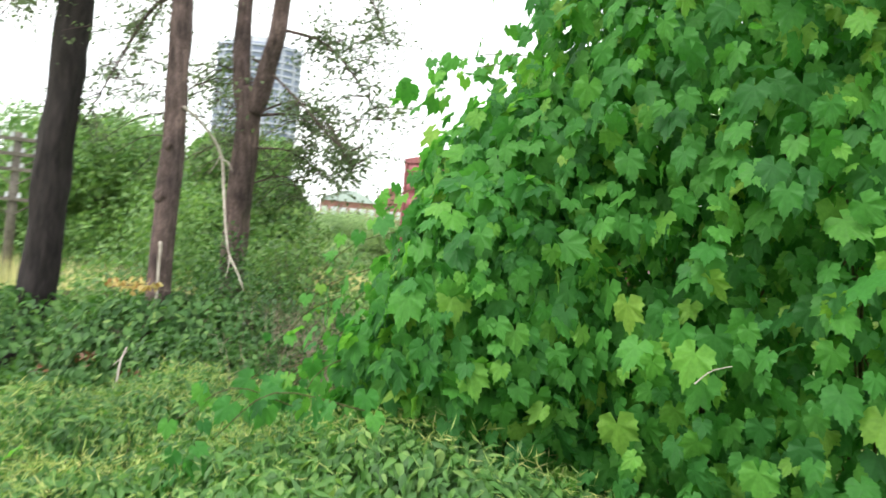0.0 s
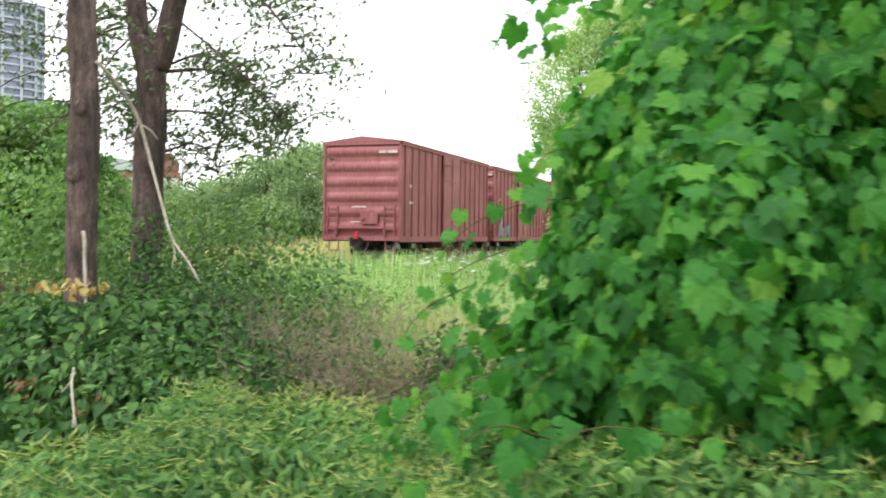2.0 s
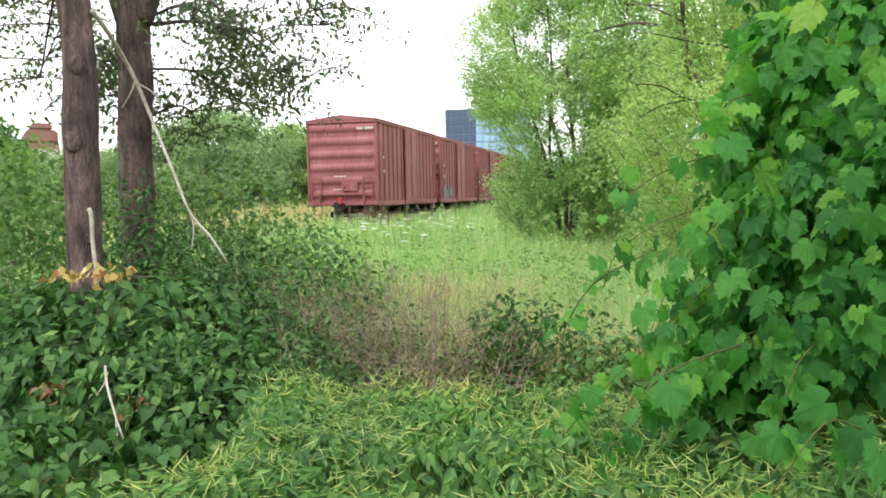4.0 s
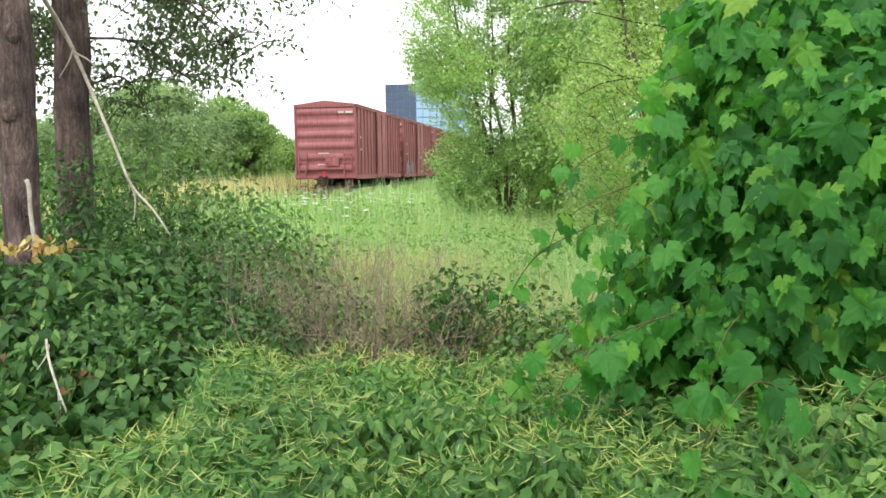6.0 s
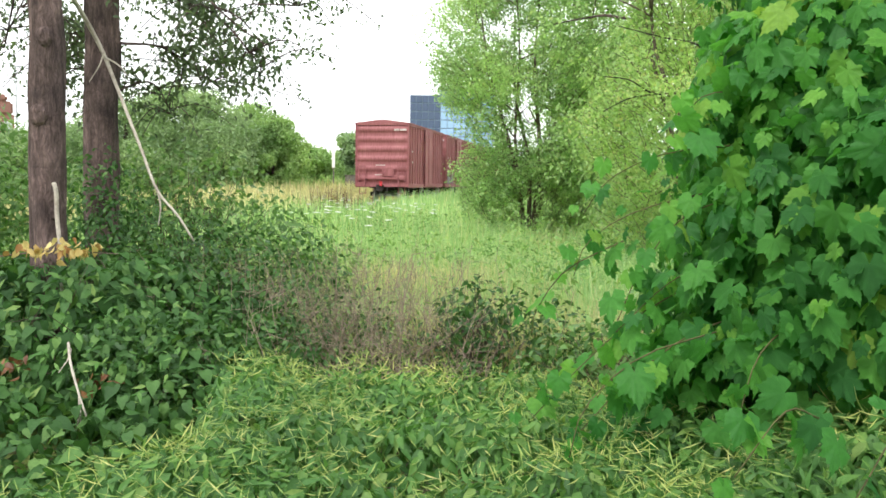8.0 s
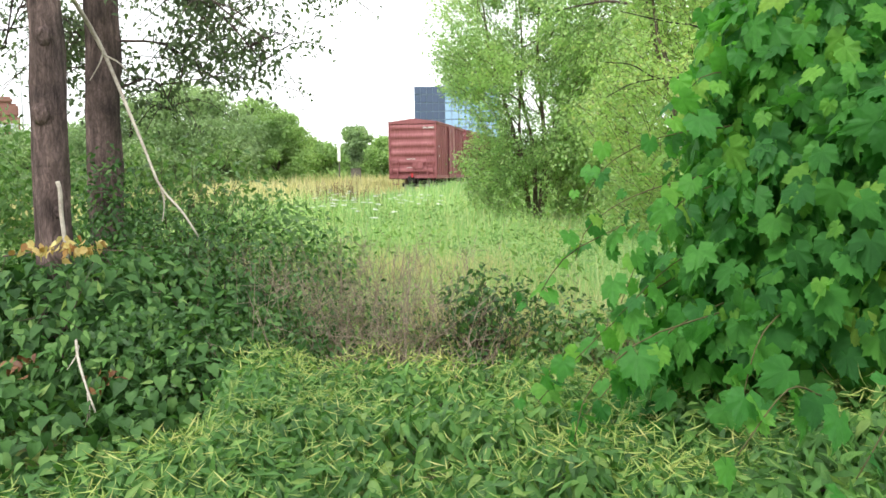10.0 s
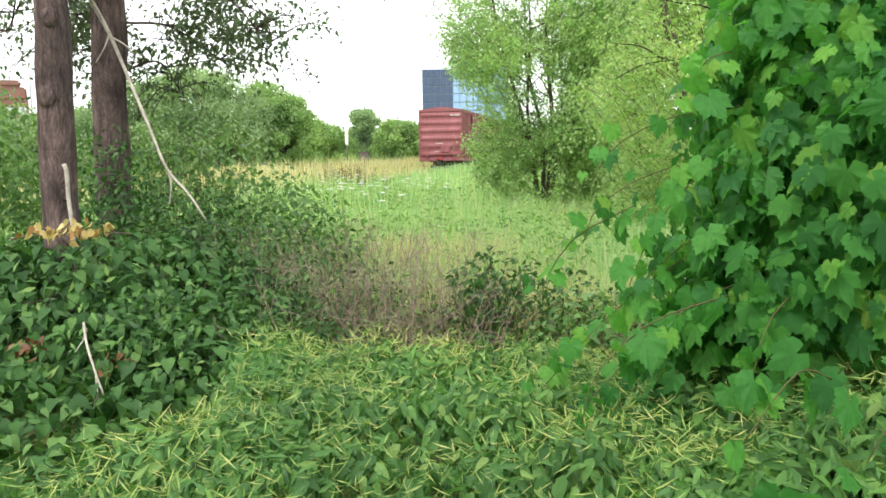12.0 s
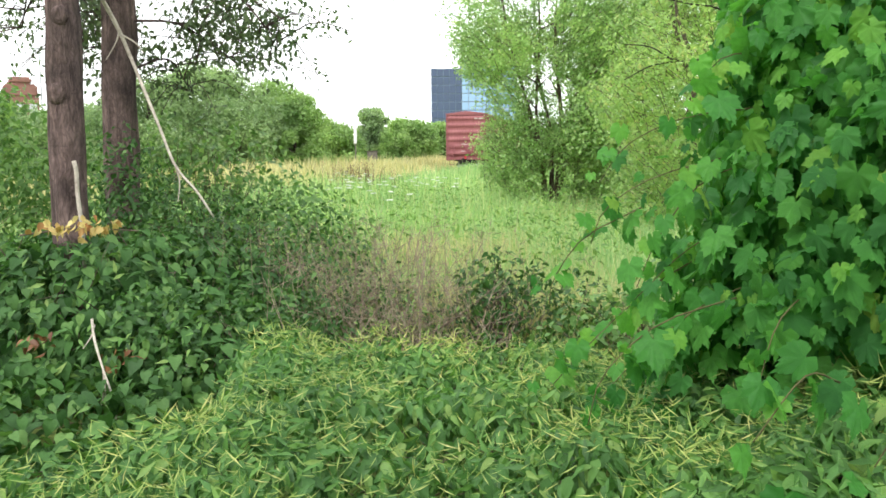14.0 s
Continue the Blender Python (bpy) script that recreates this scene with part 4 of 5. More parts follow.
def shrub(name, label, at, shapes, size, material, template=NARROW, aspect=1.6, twig=160, category="shrub"):
    t = thing(name, label, category, at)
    leafy("foliage", template, shapes, size, material, t, droop=0.5, jitter=0.7, shell=(0.45, 1.15), aspect=aspect)
    c, r, _ = shapes[0]
    m = twig
    d = unit(rng.normal(size=(m, 3)))
    d[:, 2] = np.abs(d[:, 2])
    a = np.array([c[0], c[1], 0.0]) + rng.normal(size=(m, 3)) * [0.2 * r[0], 0.2 * r[1], 0]
    a[:, 2] = rng.uniform(0, 0.4, m) * c[2]
    b = np.array(c) + d * np.array(r) * rng.uniform(0.5, 1.05, (m, 1))
    tagged(mesh_part("branchwork", twigs_mesh("branchwork", a, b, 0.005), mat_twig, t), kind="stuff")
    return t


# The low front lobes of dark leaves imitate shade under the shrub.
shrub("dark_shrub", "dark leafy shrub beside the trunks, its front lobes put in for shade", (-1.5, 6.35, 0), [((0, 0, 0.3), (0.95, 0.75, 0.85), 6500), ((-0.6, 0.2, 0.55), (0.7, 0.6, 0.75), 3500), ((0.55, 0.1, 0.1), (0.6, 0.5, 0.62), 2200), ((-1.05, 0.45, 0.9), (0.36, 0.3, 0.75), 2200), ((0.95, 0.0, 0.25), (0.4, 0.35, 0.5), 900), ((-0.15, -0.72, 0.2), (0.62, 0.4, 0.5), 3400), ((0.45, -0.5, 0.15), (0.5, 0.4, 0.45), 2000), ((0.32, -0.95, 0.25), (0.5, 0.36, 0.42), 3200), ((-0.25, -1.15, 0.3), (0.55, 0.34, 0.42), 3400)], 0.052, mat_dark)
shrub("ash_sapling", "feathery green ash sapling behind the trunks", (-2.4, 8.1, 0), [((0, 0, 0.85), (1.1, 0.7, 0.95), 5200), ((0.9, 0.3, 0.5), (0.7, 0.6, 0.75), 2600), ((-1.1, 0.2, 0.9), (0.9, 0.6, 0.9), 2600)], 0.075, mat_sapling)
shrub("ash_sapling", "feathery green ash sapling behind the trunks", (-5.2, 8.4, 0), [((0, 0, 0.6), (1.5, 0.9, 0.8), 4600), ((1.3, 0, 0.5), (0.9, 0.7, 0.8), 2400), ((0.75, -0.1, 1.35), (0.8, 0.5, 0.95), 2600)], 0.08, mat_sapling)
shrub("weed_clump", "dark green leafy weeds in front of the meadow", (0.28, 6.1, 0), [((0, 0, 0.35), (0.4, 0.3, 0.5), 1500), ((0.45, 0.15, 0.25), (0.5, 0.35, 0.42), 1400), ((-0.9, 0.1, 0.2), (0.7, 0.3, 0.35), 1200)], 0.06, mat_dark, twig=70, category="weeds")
shrub("weed_clump", "green leafy weeds at the foot of the thicket", (1.2, 5.6, 0), [((0, 0, 0.25), (0.7, 0.5, 0.42), 1900), ((0.8, 0.5, 0.4), (0.7, 0.5, 0.6), 1900)], 0.07, mat_sapling, twig=70, category="weeds")


def dead_brush():
    t = thing("dead_brush", "grey-brown tangle of dry leafless weed stalks", "brush", (-0.5, 6.1, 0))
    m = 420
    a = np.stack([rng.normal(size=m) * 0.5 - 0.1, rng.normal(size=m) * 0.45, np.zeros(m)], -1)
    b = a + np.stack([rng.normal(size=m) * 0.3, rng.normal(size=m) * 0.25, rng.uniform(0.35, 1.1, m)], -1)
    me = twigs_mesh("stalks", a, b, 0.003)
    tagged(mesh_part("stalk_tangle", me, mat_dry_stalk, t), kind="stuff")
    k = rng.integers(0, m, 2600)
    f = rng.uniform(0.35, 1, (2600, 1))
    s = a[k] + (b[k] - a[k]) * f
    e = s + rng.normal(size=(2600, 3)) * [0.09, 0.09, 0.05] + [0, 0, 0.06]
    tagged(mesh_part("twig_tangle", twigs_mesh("side_twigs", s, e, 0.0018), mat_dry_stalk, t), kind="stuff")
    leafy("sparse_foliage", NARROW, [((0.1, 0, 0.3), (0.8, 0.5, 0.42), 1500), ((-0.5, 0.2, 0.3), (0.5, 0.4, 0.4), 700)], 0.05, mat_meadow_weed, t, droop=0.3, jitter=0.8, shell=(0.2, 1.1))
    part("fallen_limb", tube(bmesh.new(), smooth_line([(0.2, -0.4, 0.3), (0.45, -0.3, 0.42), (0.7, -0.25, 0.6)], 7), np.linspace(0.007, 0.003, 7), 6), mat_twig, t, "bare fallen limb")


dead_brush()


def leafy_branch(bm, tips, line, r0, subs, seed, reach=0.7, sag=0.35):
    """A limb with drooping side twigs; collects points for leaves."""
    r = np.random.default_rng(seed)
    q = smooth_line(line, 12)
    tube(bm, q, np.linspace(r0, 0.006, 12), 6)
    for k in range(subs):
        i = r.integers(3, 12)
        s = q[i]
        d = np.array([r.normal(), r.normal() * 0.7, r.normal() * 0.35 - sag]) * reach * r.uniform(0.5, 1.0)
        w = smooth_line([s, s + d * 0.5 + [0, 0, 0.12], s + d], 6)
        tube(bm, w, np.linspace(0.007, 0.003, 6), 4)
        for j in range(40):
            f = r.uniform(0.2, 1.0) * 5
            a = int(min(4, f))
            tips.append(w[a] + (w[a + 1] - w[a]) * (f - a) + r.normal(size=3) * 0.07)


def shade_tree(label, at, lines, branches, seed, bark, leaf_size=0.05, knots=()):
    """A tall tree of which the trunk and lower boughs are seen. Lines are trunk and fork limbs: (points, start radius, end radius)."""
    tree = thing("tree", label, "tree", at, group="trees beside the path")
    bm = bmesh.new()
    for pts, ra, rb in lines:
        q = smooth_line(pts, 64)
        rad = np.linspace(ra, rb, 64)
        if pts[0][2] <= 0:
            rad[:8] *= np.linspace(1.5, 1.03, 8)
        tube(bm, q, rad, 28, 0.2, seed)
    trunk = part("trunk", bm, bark, tree, smooth=True)
    for kx, ky, kz, kr in knots:
        kb = bmesh.new()
        bmesh.ops.create_icosphere(kb, subdivisions=3, radius=1)
        for v in kb.verts:
            rim = math.hypot(v.co.x, v.co.z)
            v.co.y *= 0.55 + 0.5 * math.sin(min(1, rim) * 3.0) + 0.25 * noise.noise(v.co * 2.5)
        bmesh.ops.transform(kb, matrix=Matrix.Translation((kx, ky, kz)) @ Matrix.Diagonal((kr, kr * 0.5, kr * 1.15, 1)), verts=kb.verts)
        part("knot", kb, bark, trunk, smooth=True)
    bm = bmesh.new()
    tips = []
    for n, (line, r0, subs, reach) in enumerate(branches):
        leafy_branch(bm, tips, line, r0, subs, seed * 10 + n, reach)
    tagged(part("bough", bm, mat_bark, tree, smooth=True), kind="stuff")
    p = np.array(tips)
    m = len(p)
    rot = facing(rng.normal(size=(m, 3)) * 0.7 + [0, -0.2, 0.6], rng.normal(size=(m, 3)) * 0.6 + [0, 0, -0.8])
    s = leaf_size * rng.uniform(0.6, 1.3, m)
    tagged(mesh_part("crown", scatter("crown", OVATE, p, rot, np.stack([s, s, s], -1)), mat_crown, tree), kind="stuff")
    return tree


shade_tree("grey-brown furrowed tree trunk with a broken bark scar", (-2.55, 5.82, 0),
           [([(0.0, 0, -0.1), (-0.02, 0, 1.2), (0.0, 0.0, 2.4), (-0.06, 0.03, 3.6), (-0.16, 0.1, 6.5)], 0.122, 0.092)],
           [([(0.0, 0, 3.9), (-0.6, 0.2, 3.8), (-1.3, 0.5, 3.3), (-1.8, 0.6, 2.7)], 0.03, 28, 0.6), ([(0.1, 0, 4.4), (-0.5, 0.5, 4.4), (-1.4, 1.1, 4.0), (-2.3, 1.4, 3.2)], 0.03, 30, 0.8),
            ([(0.1, 0, 4.6), (0.6, 0.6, 4.9), (1.0, 1.1, 4.5)], 0.03, 14, 0.8), ([(0.05, 0, 3.3), (-0.35, 0.5, 3.1), (-0.7, 0.9, 2.5)], 0.018, 10, 0.6)], 3, mat_bark, knots=((-0.02, -0.115, 1.93, 0.06), (0.03, -0.11, 2.42, 0.055), (0.06, -0.1, 1.3, 0.035)))
forked_tree = shade_tree("forked tree trunk with drooping small-leaved boughs", (-2.64, 7.08, 0),
           [([(0.0, 0, -0.1), (-0.05, 0, 1.2), (-0.02, 0, 2.4), (0.0, 0, 3.25)], 0.135, 0.128), ([(-0.04, 0, 2.98), (-0.16, 0, 3.5), (-0.22, 0.05, 4.3), (-0.2, 0.1, 7.0)], 0.105, 0.075), ([(0.04, 0, 2.98), (0.19, 0, 3.5), (0.33, -0.05, 4.2), (0.5, -0.1, 7.0)], 0.11, 0.075)],
           [([(0.1, 0, 2.95), (0.5, 0.1, 2.98), (0.85, 0.2, 2.85), (1.2, 0.2, 2.45)], 0.018, 34, 0.5), ([(0.25, 0, 3.9), (0.8, 0.1, 3.75), (1.15, 0.2, 3.4), (1.5, 0.2, 2.95)], 0.022, 40, 0.6),
            ([(0.1, 0, 2.6), (0.4, 0.3, 2.6), (0.8, 0.5, 2.3)], 0.012, 18, 0.5), ([(0.4, 0, 4.8), (0.8, 0.3, 4.7), (1.15, 0.4, 4.3), (1.4, 0.4, 3.8)], 0.025, 34, 0.6),
            ([(-0.1, 0, 3.4), (-0.6, 0.2, 3.5), (-1.2, 0.4, 3.2)], 0.02, 16, 0.7), ([(0.0, 0.05, 2.2), (0.2, 0.5, 2.35), (0.3, 0.8, 2.1)], 0.012, 16, 0.5), ([(-0.05, 0, 2.6), (-0.35, 0.4, 2.7), (-0.6, 0.6, 2.4)], 0.012, 28, 0.55),
            ([(0.0, 0.1, 3.0), (0.3, 0.5, 3.2), (0.6, 0.8, 2.9), (0.8, 0.9, 2.5)], 0.014, 22, 0.5), ([(-0.1, 0.1, 3.6), (-0.3, 0.6, 3.6), (-0.9, 0.9, 3.3), (-1.3, 1.0, 2.7)], 0.016, 22, 0.6)], 5, mat_bark)
part("bare_limb", tube(tube(bmesh.new(), smooth_line([(0.12, 0, 3.5), (0.7, -0.05, 3.05), (1.08, -0.08, 2.72), (1.38, -0.08, 2.54)], 12), np.linspace(0.014, 0.003, 12), 6), smooth_line([(0.9, -0.06, 2.88), (1.1, -0.05, 2.78), (1.22, -0.05, 2.62)], 6), np.linspace(0.006, 0.003, 6), 5), mat_bark, forked_tree, "bare thin limb", smooth=True)
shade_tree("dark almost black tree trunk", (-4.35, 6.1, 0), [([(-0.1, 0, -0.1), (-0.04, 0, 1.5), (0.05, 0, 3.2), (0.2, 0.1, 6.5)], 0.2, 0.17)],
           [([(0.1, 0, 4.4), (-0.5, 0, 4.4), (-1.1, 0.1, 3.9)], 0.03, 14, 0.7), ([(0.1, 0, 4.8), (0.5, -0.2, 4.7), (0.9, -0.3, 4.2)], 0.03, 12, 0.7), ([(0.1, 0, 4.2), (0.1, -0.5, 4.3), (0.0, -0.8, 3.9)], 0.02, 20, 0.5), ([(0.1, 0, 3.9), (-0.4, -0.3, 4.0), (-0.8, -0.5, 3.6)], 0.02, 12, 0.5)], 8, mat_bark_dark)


def stick(name, label, pts, r0, r1, forks=()):
    t = thing(name, label, "dead branch", tuple(pts[-1]))
    o = np.array(pts[-1])
    bm = bmesh.new()
    q = smooth_line(pts, 24)
    tube(bm, q - o, np.linspace(r0, r1, 24), 8, 0.25, r0 * 100)
    part("limb", bm, mat_dead, t, smooth=True)
    for a, b in forks:
        part("twig", tube(bmesh.new(), smooth_line([a, (np.array(a) + b) / 2 + [0.02, 0, 0.01], b], 6) - o, np.linspace(r1 * 1.3, r1 * 0.5, 6), 6), mat_dead, t)


stick("dead_branch", "long pale bare limb hanging from a tree trunk", [(-2.44, 5.8, 2.78), (-2.44, 6.1, 2.66), (-2.38, 6.32, 2.42), (-2.19, 6.17, 2.05), (-2.03, 6.03, 1.74), (-1.9, 5.95, 1.457), (-1.75, 5.9, 1.29), (-1.64, 5.88, 1.12)], 0.017, 0.006,
      [((-2.36, 6.3, 2.42), (-2.45, 6.25, 2.2)), ((-1.9, 5.95, 1.46), (-1.89, 5.93, 1.22)), ((-2.36, 6.3, 2.38), (-2.2, 6.3, 2.25))])
stick("dead_stick", "upright pale broken stick leaning on the trunk", [(-2.466, 5.67, 1.5), (-2.45, 5.665, 1.44), (-2.445, 5.66, 1.28), (-2.42, 5.64, 1.05), (-2.42, 5.64, 0.86), (-2.4, 5.66, 0.0)], 0.014, 0.011)
stick("dead_twig", "grey dead twig on the climber bank", [(-2.12, 5.0, 0.6), (-2.06, 4.88, 0.5), (-1.97, 4.76, 0.36), (-1.88, 4.66, 0.2), (-1.87, 4.64, 0.0)], 0.008, 0.005, [((-2.05, 4.87, 0.48), (-1.93, 4.66, 0.16)), ((-2.1, 4.98, 0.57), (-2.12, 4.86, 0.46)), ((-1.97, 4.76, 0.36), (-1.99, 4.68, 0.1))])


def yellow_spray():
    t = thing("withered_spray", "cluster of dried yellow and orange leaves on a twig", "dry leaves", (-2.25, 5.15, 1.11))
    part("twig", tube(bmesh.new(), smooth_line([(-0.4, 0.15, -0.05), (0, 0, 0.0), (0.35, 0.05, -0.02)], 8), np.linspace(0.006, 0.003, 8), 5), mat_twig, t)
    me = mesh_from("dry_leaf", OVATE[0], OVATE[1])
    for k in range(56):
        x = rng.normal() * 0.12 + 0.03
        ob = mesh_part("dry_leaf", me, leaf_single_dry, t)
        ob.matrix_local = Matrix.LocRotScale((x, rng.normal() * 0.05 - 0.03, rng.normal() * 0.03 + 0.03), Euler((rng.uniform(-2.2, -0.6), rng.normal() * 0.6, rng.uniform(0, 6.28))), (0.07, 0.06, 0.06))


leaf_single_dry = leaf_material("dry_yellow_leaf_single", [(0.0, (0.34, 0.15, 0.06)), (0.45, (0.6, 0.4, 0.16)), (1.0, (0.8, 0.66, 0.34))], single=True, through_light=0.2)
yellow_spray()


# ---- meadow ----
def blades(name, count, area, height, width, material, parent, density=None):
    x0, x1, y0, y1 = area
    x, y = rng.uniform(x0, x1, count), y0 + (y1 - y0) * rng.uniform(0, 1, count) ** 1.5
    keep = (np.abs(across_track(x, y)) > 1.5) & (x < 0.62 * y + 3) & (x > -1.25 * y - 2)
    if density is not None:
        keep &= density(x, y)
    x, y = x[keep], y[keep]
    m = len(x)
    clump = 1 + 0.35 * bump_field(x, y, 3.3, 0.8)
    h = height * rng.uniform(0.5, 1.2, m) * clump
    w = width * rng.uniform(0.6, 1.4, m) * (0.7 + y / 22)
    me = scatter(name, BLADE, np.stack([x, y, ground_height(x, y) - 0.02], -1), turns(rng.uniform(0, 6.28, m), rng.normal(size=m) * 0.18, rng.normal(size=m) * 0.1), np.stack([w, h * rng.uniform(0.2, 1.0, m), h], -1))
    return tagged(mesh_part(name, me, material, parent), kind="stuff")


meadow = thing("meadow_grass", "tall uncut meadow grass, bright green with straw patches", "grass", (0, 20, 0), kind="stuff")
meadow.location = (0, 0, 0)
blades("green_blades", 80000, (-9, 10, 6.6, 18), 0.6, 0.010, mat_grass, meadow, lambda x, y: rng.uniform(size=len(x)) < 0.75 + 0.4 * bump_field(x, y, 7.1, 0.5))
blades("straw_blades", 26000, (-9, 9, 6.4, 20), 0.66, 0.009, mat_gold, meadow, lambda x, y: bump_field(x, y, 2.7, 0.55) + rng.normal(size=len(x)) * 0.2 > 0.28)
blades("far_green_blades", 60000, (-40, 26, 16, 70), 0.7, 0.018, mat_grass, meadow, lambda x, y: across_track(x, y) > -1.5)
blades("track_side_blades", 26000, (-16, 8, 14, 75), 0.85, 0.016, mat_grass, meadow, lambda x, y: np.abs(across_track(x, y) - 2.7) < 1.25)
blades("golden_blades", 70000, (-45, 6, 14, 85), 0.75, 0.016, mat_gold, meadow, lambda x, y: across_track(x, y) < -1.6)
blades("dry_blades", 26000, (-2.6, 2.6, 6.2, 11), 0.55, 0.008, mat_gold, meadow, lambda x, y: bump_field(x, y, 6.1, 1.1) + rng.normal(size=len(x)) * 0.25 - np.abs(x + 0.9) * 0.25 > -0.25)


def meadow_weeds():
    n = 15000
    c = 330
    cy = 8 + 22 * rng.uniform(0, 1, c) ** 1.4
    cx = rng.uniform(-0.5, 0.32, c) * cy
    k = rng.integers(0, c, n)
    p = np.stack([cx[k] + rng.normal(size=n) * 0.16, cy[k] + rng.normal(size=n) * 0.16, np.zeros(n)], -1)
    p[:, 2] = ground_height(p[:, 0], p[:, 1]) + rng.uniform(0.1, 0.95, n) ** 0.8 * 0.85
    keep = np.abs(across_track(p[:, 0], p[:, 1])) > 1.7
    p = p[keep]
    n = len(p)
    s = 0.085 * rng.uniform(0.6, 1.3, n)
    me = scatter("weed_leaves", NARROW, p, facing(rng.normal(size=(n, 3)) * 0.6 + [0, -0.3, 0.8], rng.normal(size=(n, 3)) + [0, 0, 0.2]), np.stack([s * 1.2, s, s], -1))
    tagged(mesh_part("weed_foliage", me, mat_meadow_weed, meadow), kind="stuff")


meadow_weeds()


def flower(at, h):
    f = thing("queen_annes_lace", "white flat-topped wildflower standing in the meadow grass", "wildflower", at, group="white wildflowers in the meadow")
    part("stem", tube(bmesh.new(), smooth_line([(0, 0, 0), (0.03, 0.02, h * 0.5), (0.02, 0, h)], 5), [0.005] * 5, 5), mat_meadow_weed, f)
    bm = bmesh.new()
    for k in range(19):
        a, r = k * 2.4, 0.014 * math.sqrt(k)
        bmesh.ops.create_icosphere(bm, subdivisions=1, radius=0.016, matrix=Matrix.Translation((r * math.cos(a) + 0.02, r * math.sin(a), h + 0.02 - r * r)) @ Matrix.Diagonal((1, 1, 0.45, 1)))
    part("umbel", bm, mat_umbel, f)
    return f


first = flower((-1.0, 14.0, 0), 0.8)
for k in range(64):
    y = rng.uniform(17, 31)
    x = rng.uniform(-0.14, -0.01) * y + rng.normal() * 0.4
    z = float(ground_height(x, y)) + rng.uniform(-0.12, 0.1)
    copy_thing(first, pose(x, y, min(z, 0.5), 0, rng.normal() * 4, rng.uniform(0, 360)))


def dock_patch():
    t = thing("dock_stand", "rust-brown seeding dock stalks on the grassy bank", "weeds", (-3.4, 33, 0.15))
    m = 60
    a = np.stack([rng.normal(size=m) * 0.75, rng.normal(size=m) * 0.6, np.full(m, -0.1)], -1)
    b = a + np.stack([rng.normal(size=m) * 0.06, rng.normal(size=m) * 0.06, rng.uniform(0.8, 1.25, m)], -1)
    tagged(mesh_part("stalk_tangle", twigs_mesh("stalks", a, b, 0.012), mat_twig, t), kind="stuff")
    k = rng.integers(0, m, 1500)
    p = a[k] + (b[k] - a[k]) * rng.uniform(0.45, 1.05, (1500, 1)) + rng.normal(size=(1500, 3)) * [0.05, 0.05, 0.02]
    tagged(mesh_part("seed_mass", scatter("seed_mass", DIAMOND, p, turns(*(rng.uniform(0, 6.28, (3, 1500)))), np.full((1500, 3), 0.045)), mat_rust, t, "rust-brown seed heads"), kind="stuff")


dock_patch()

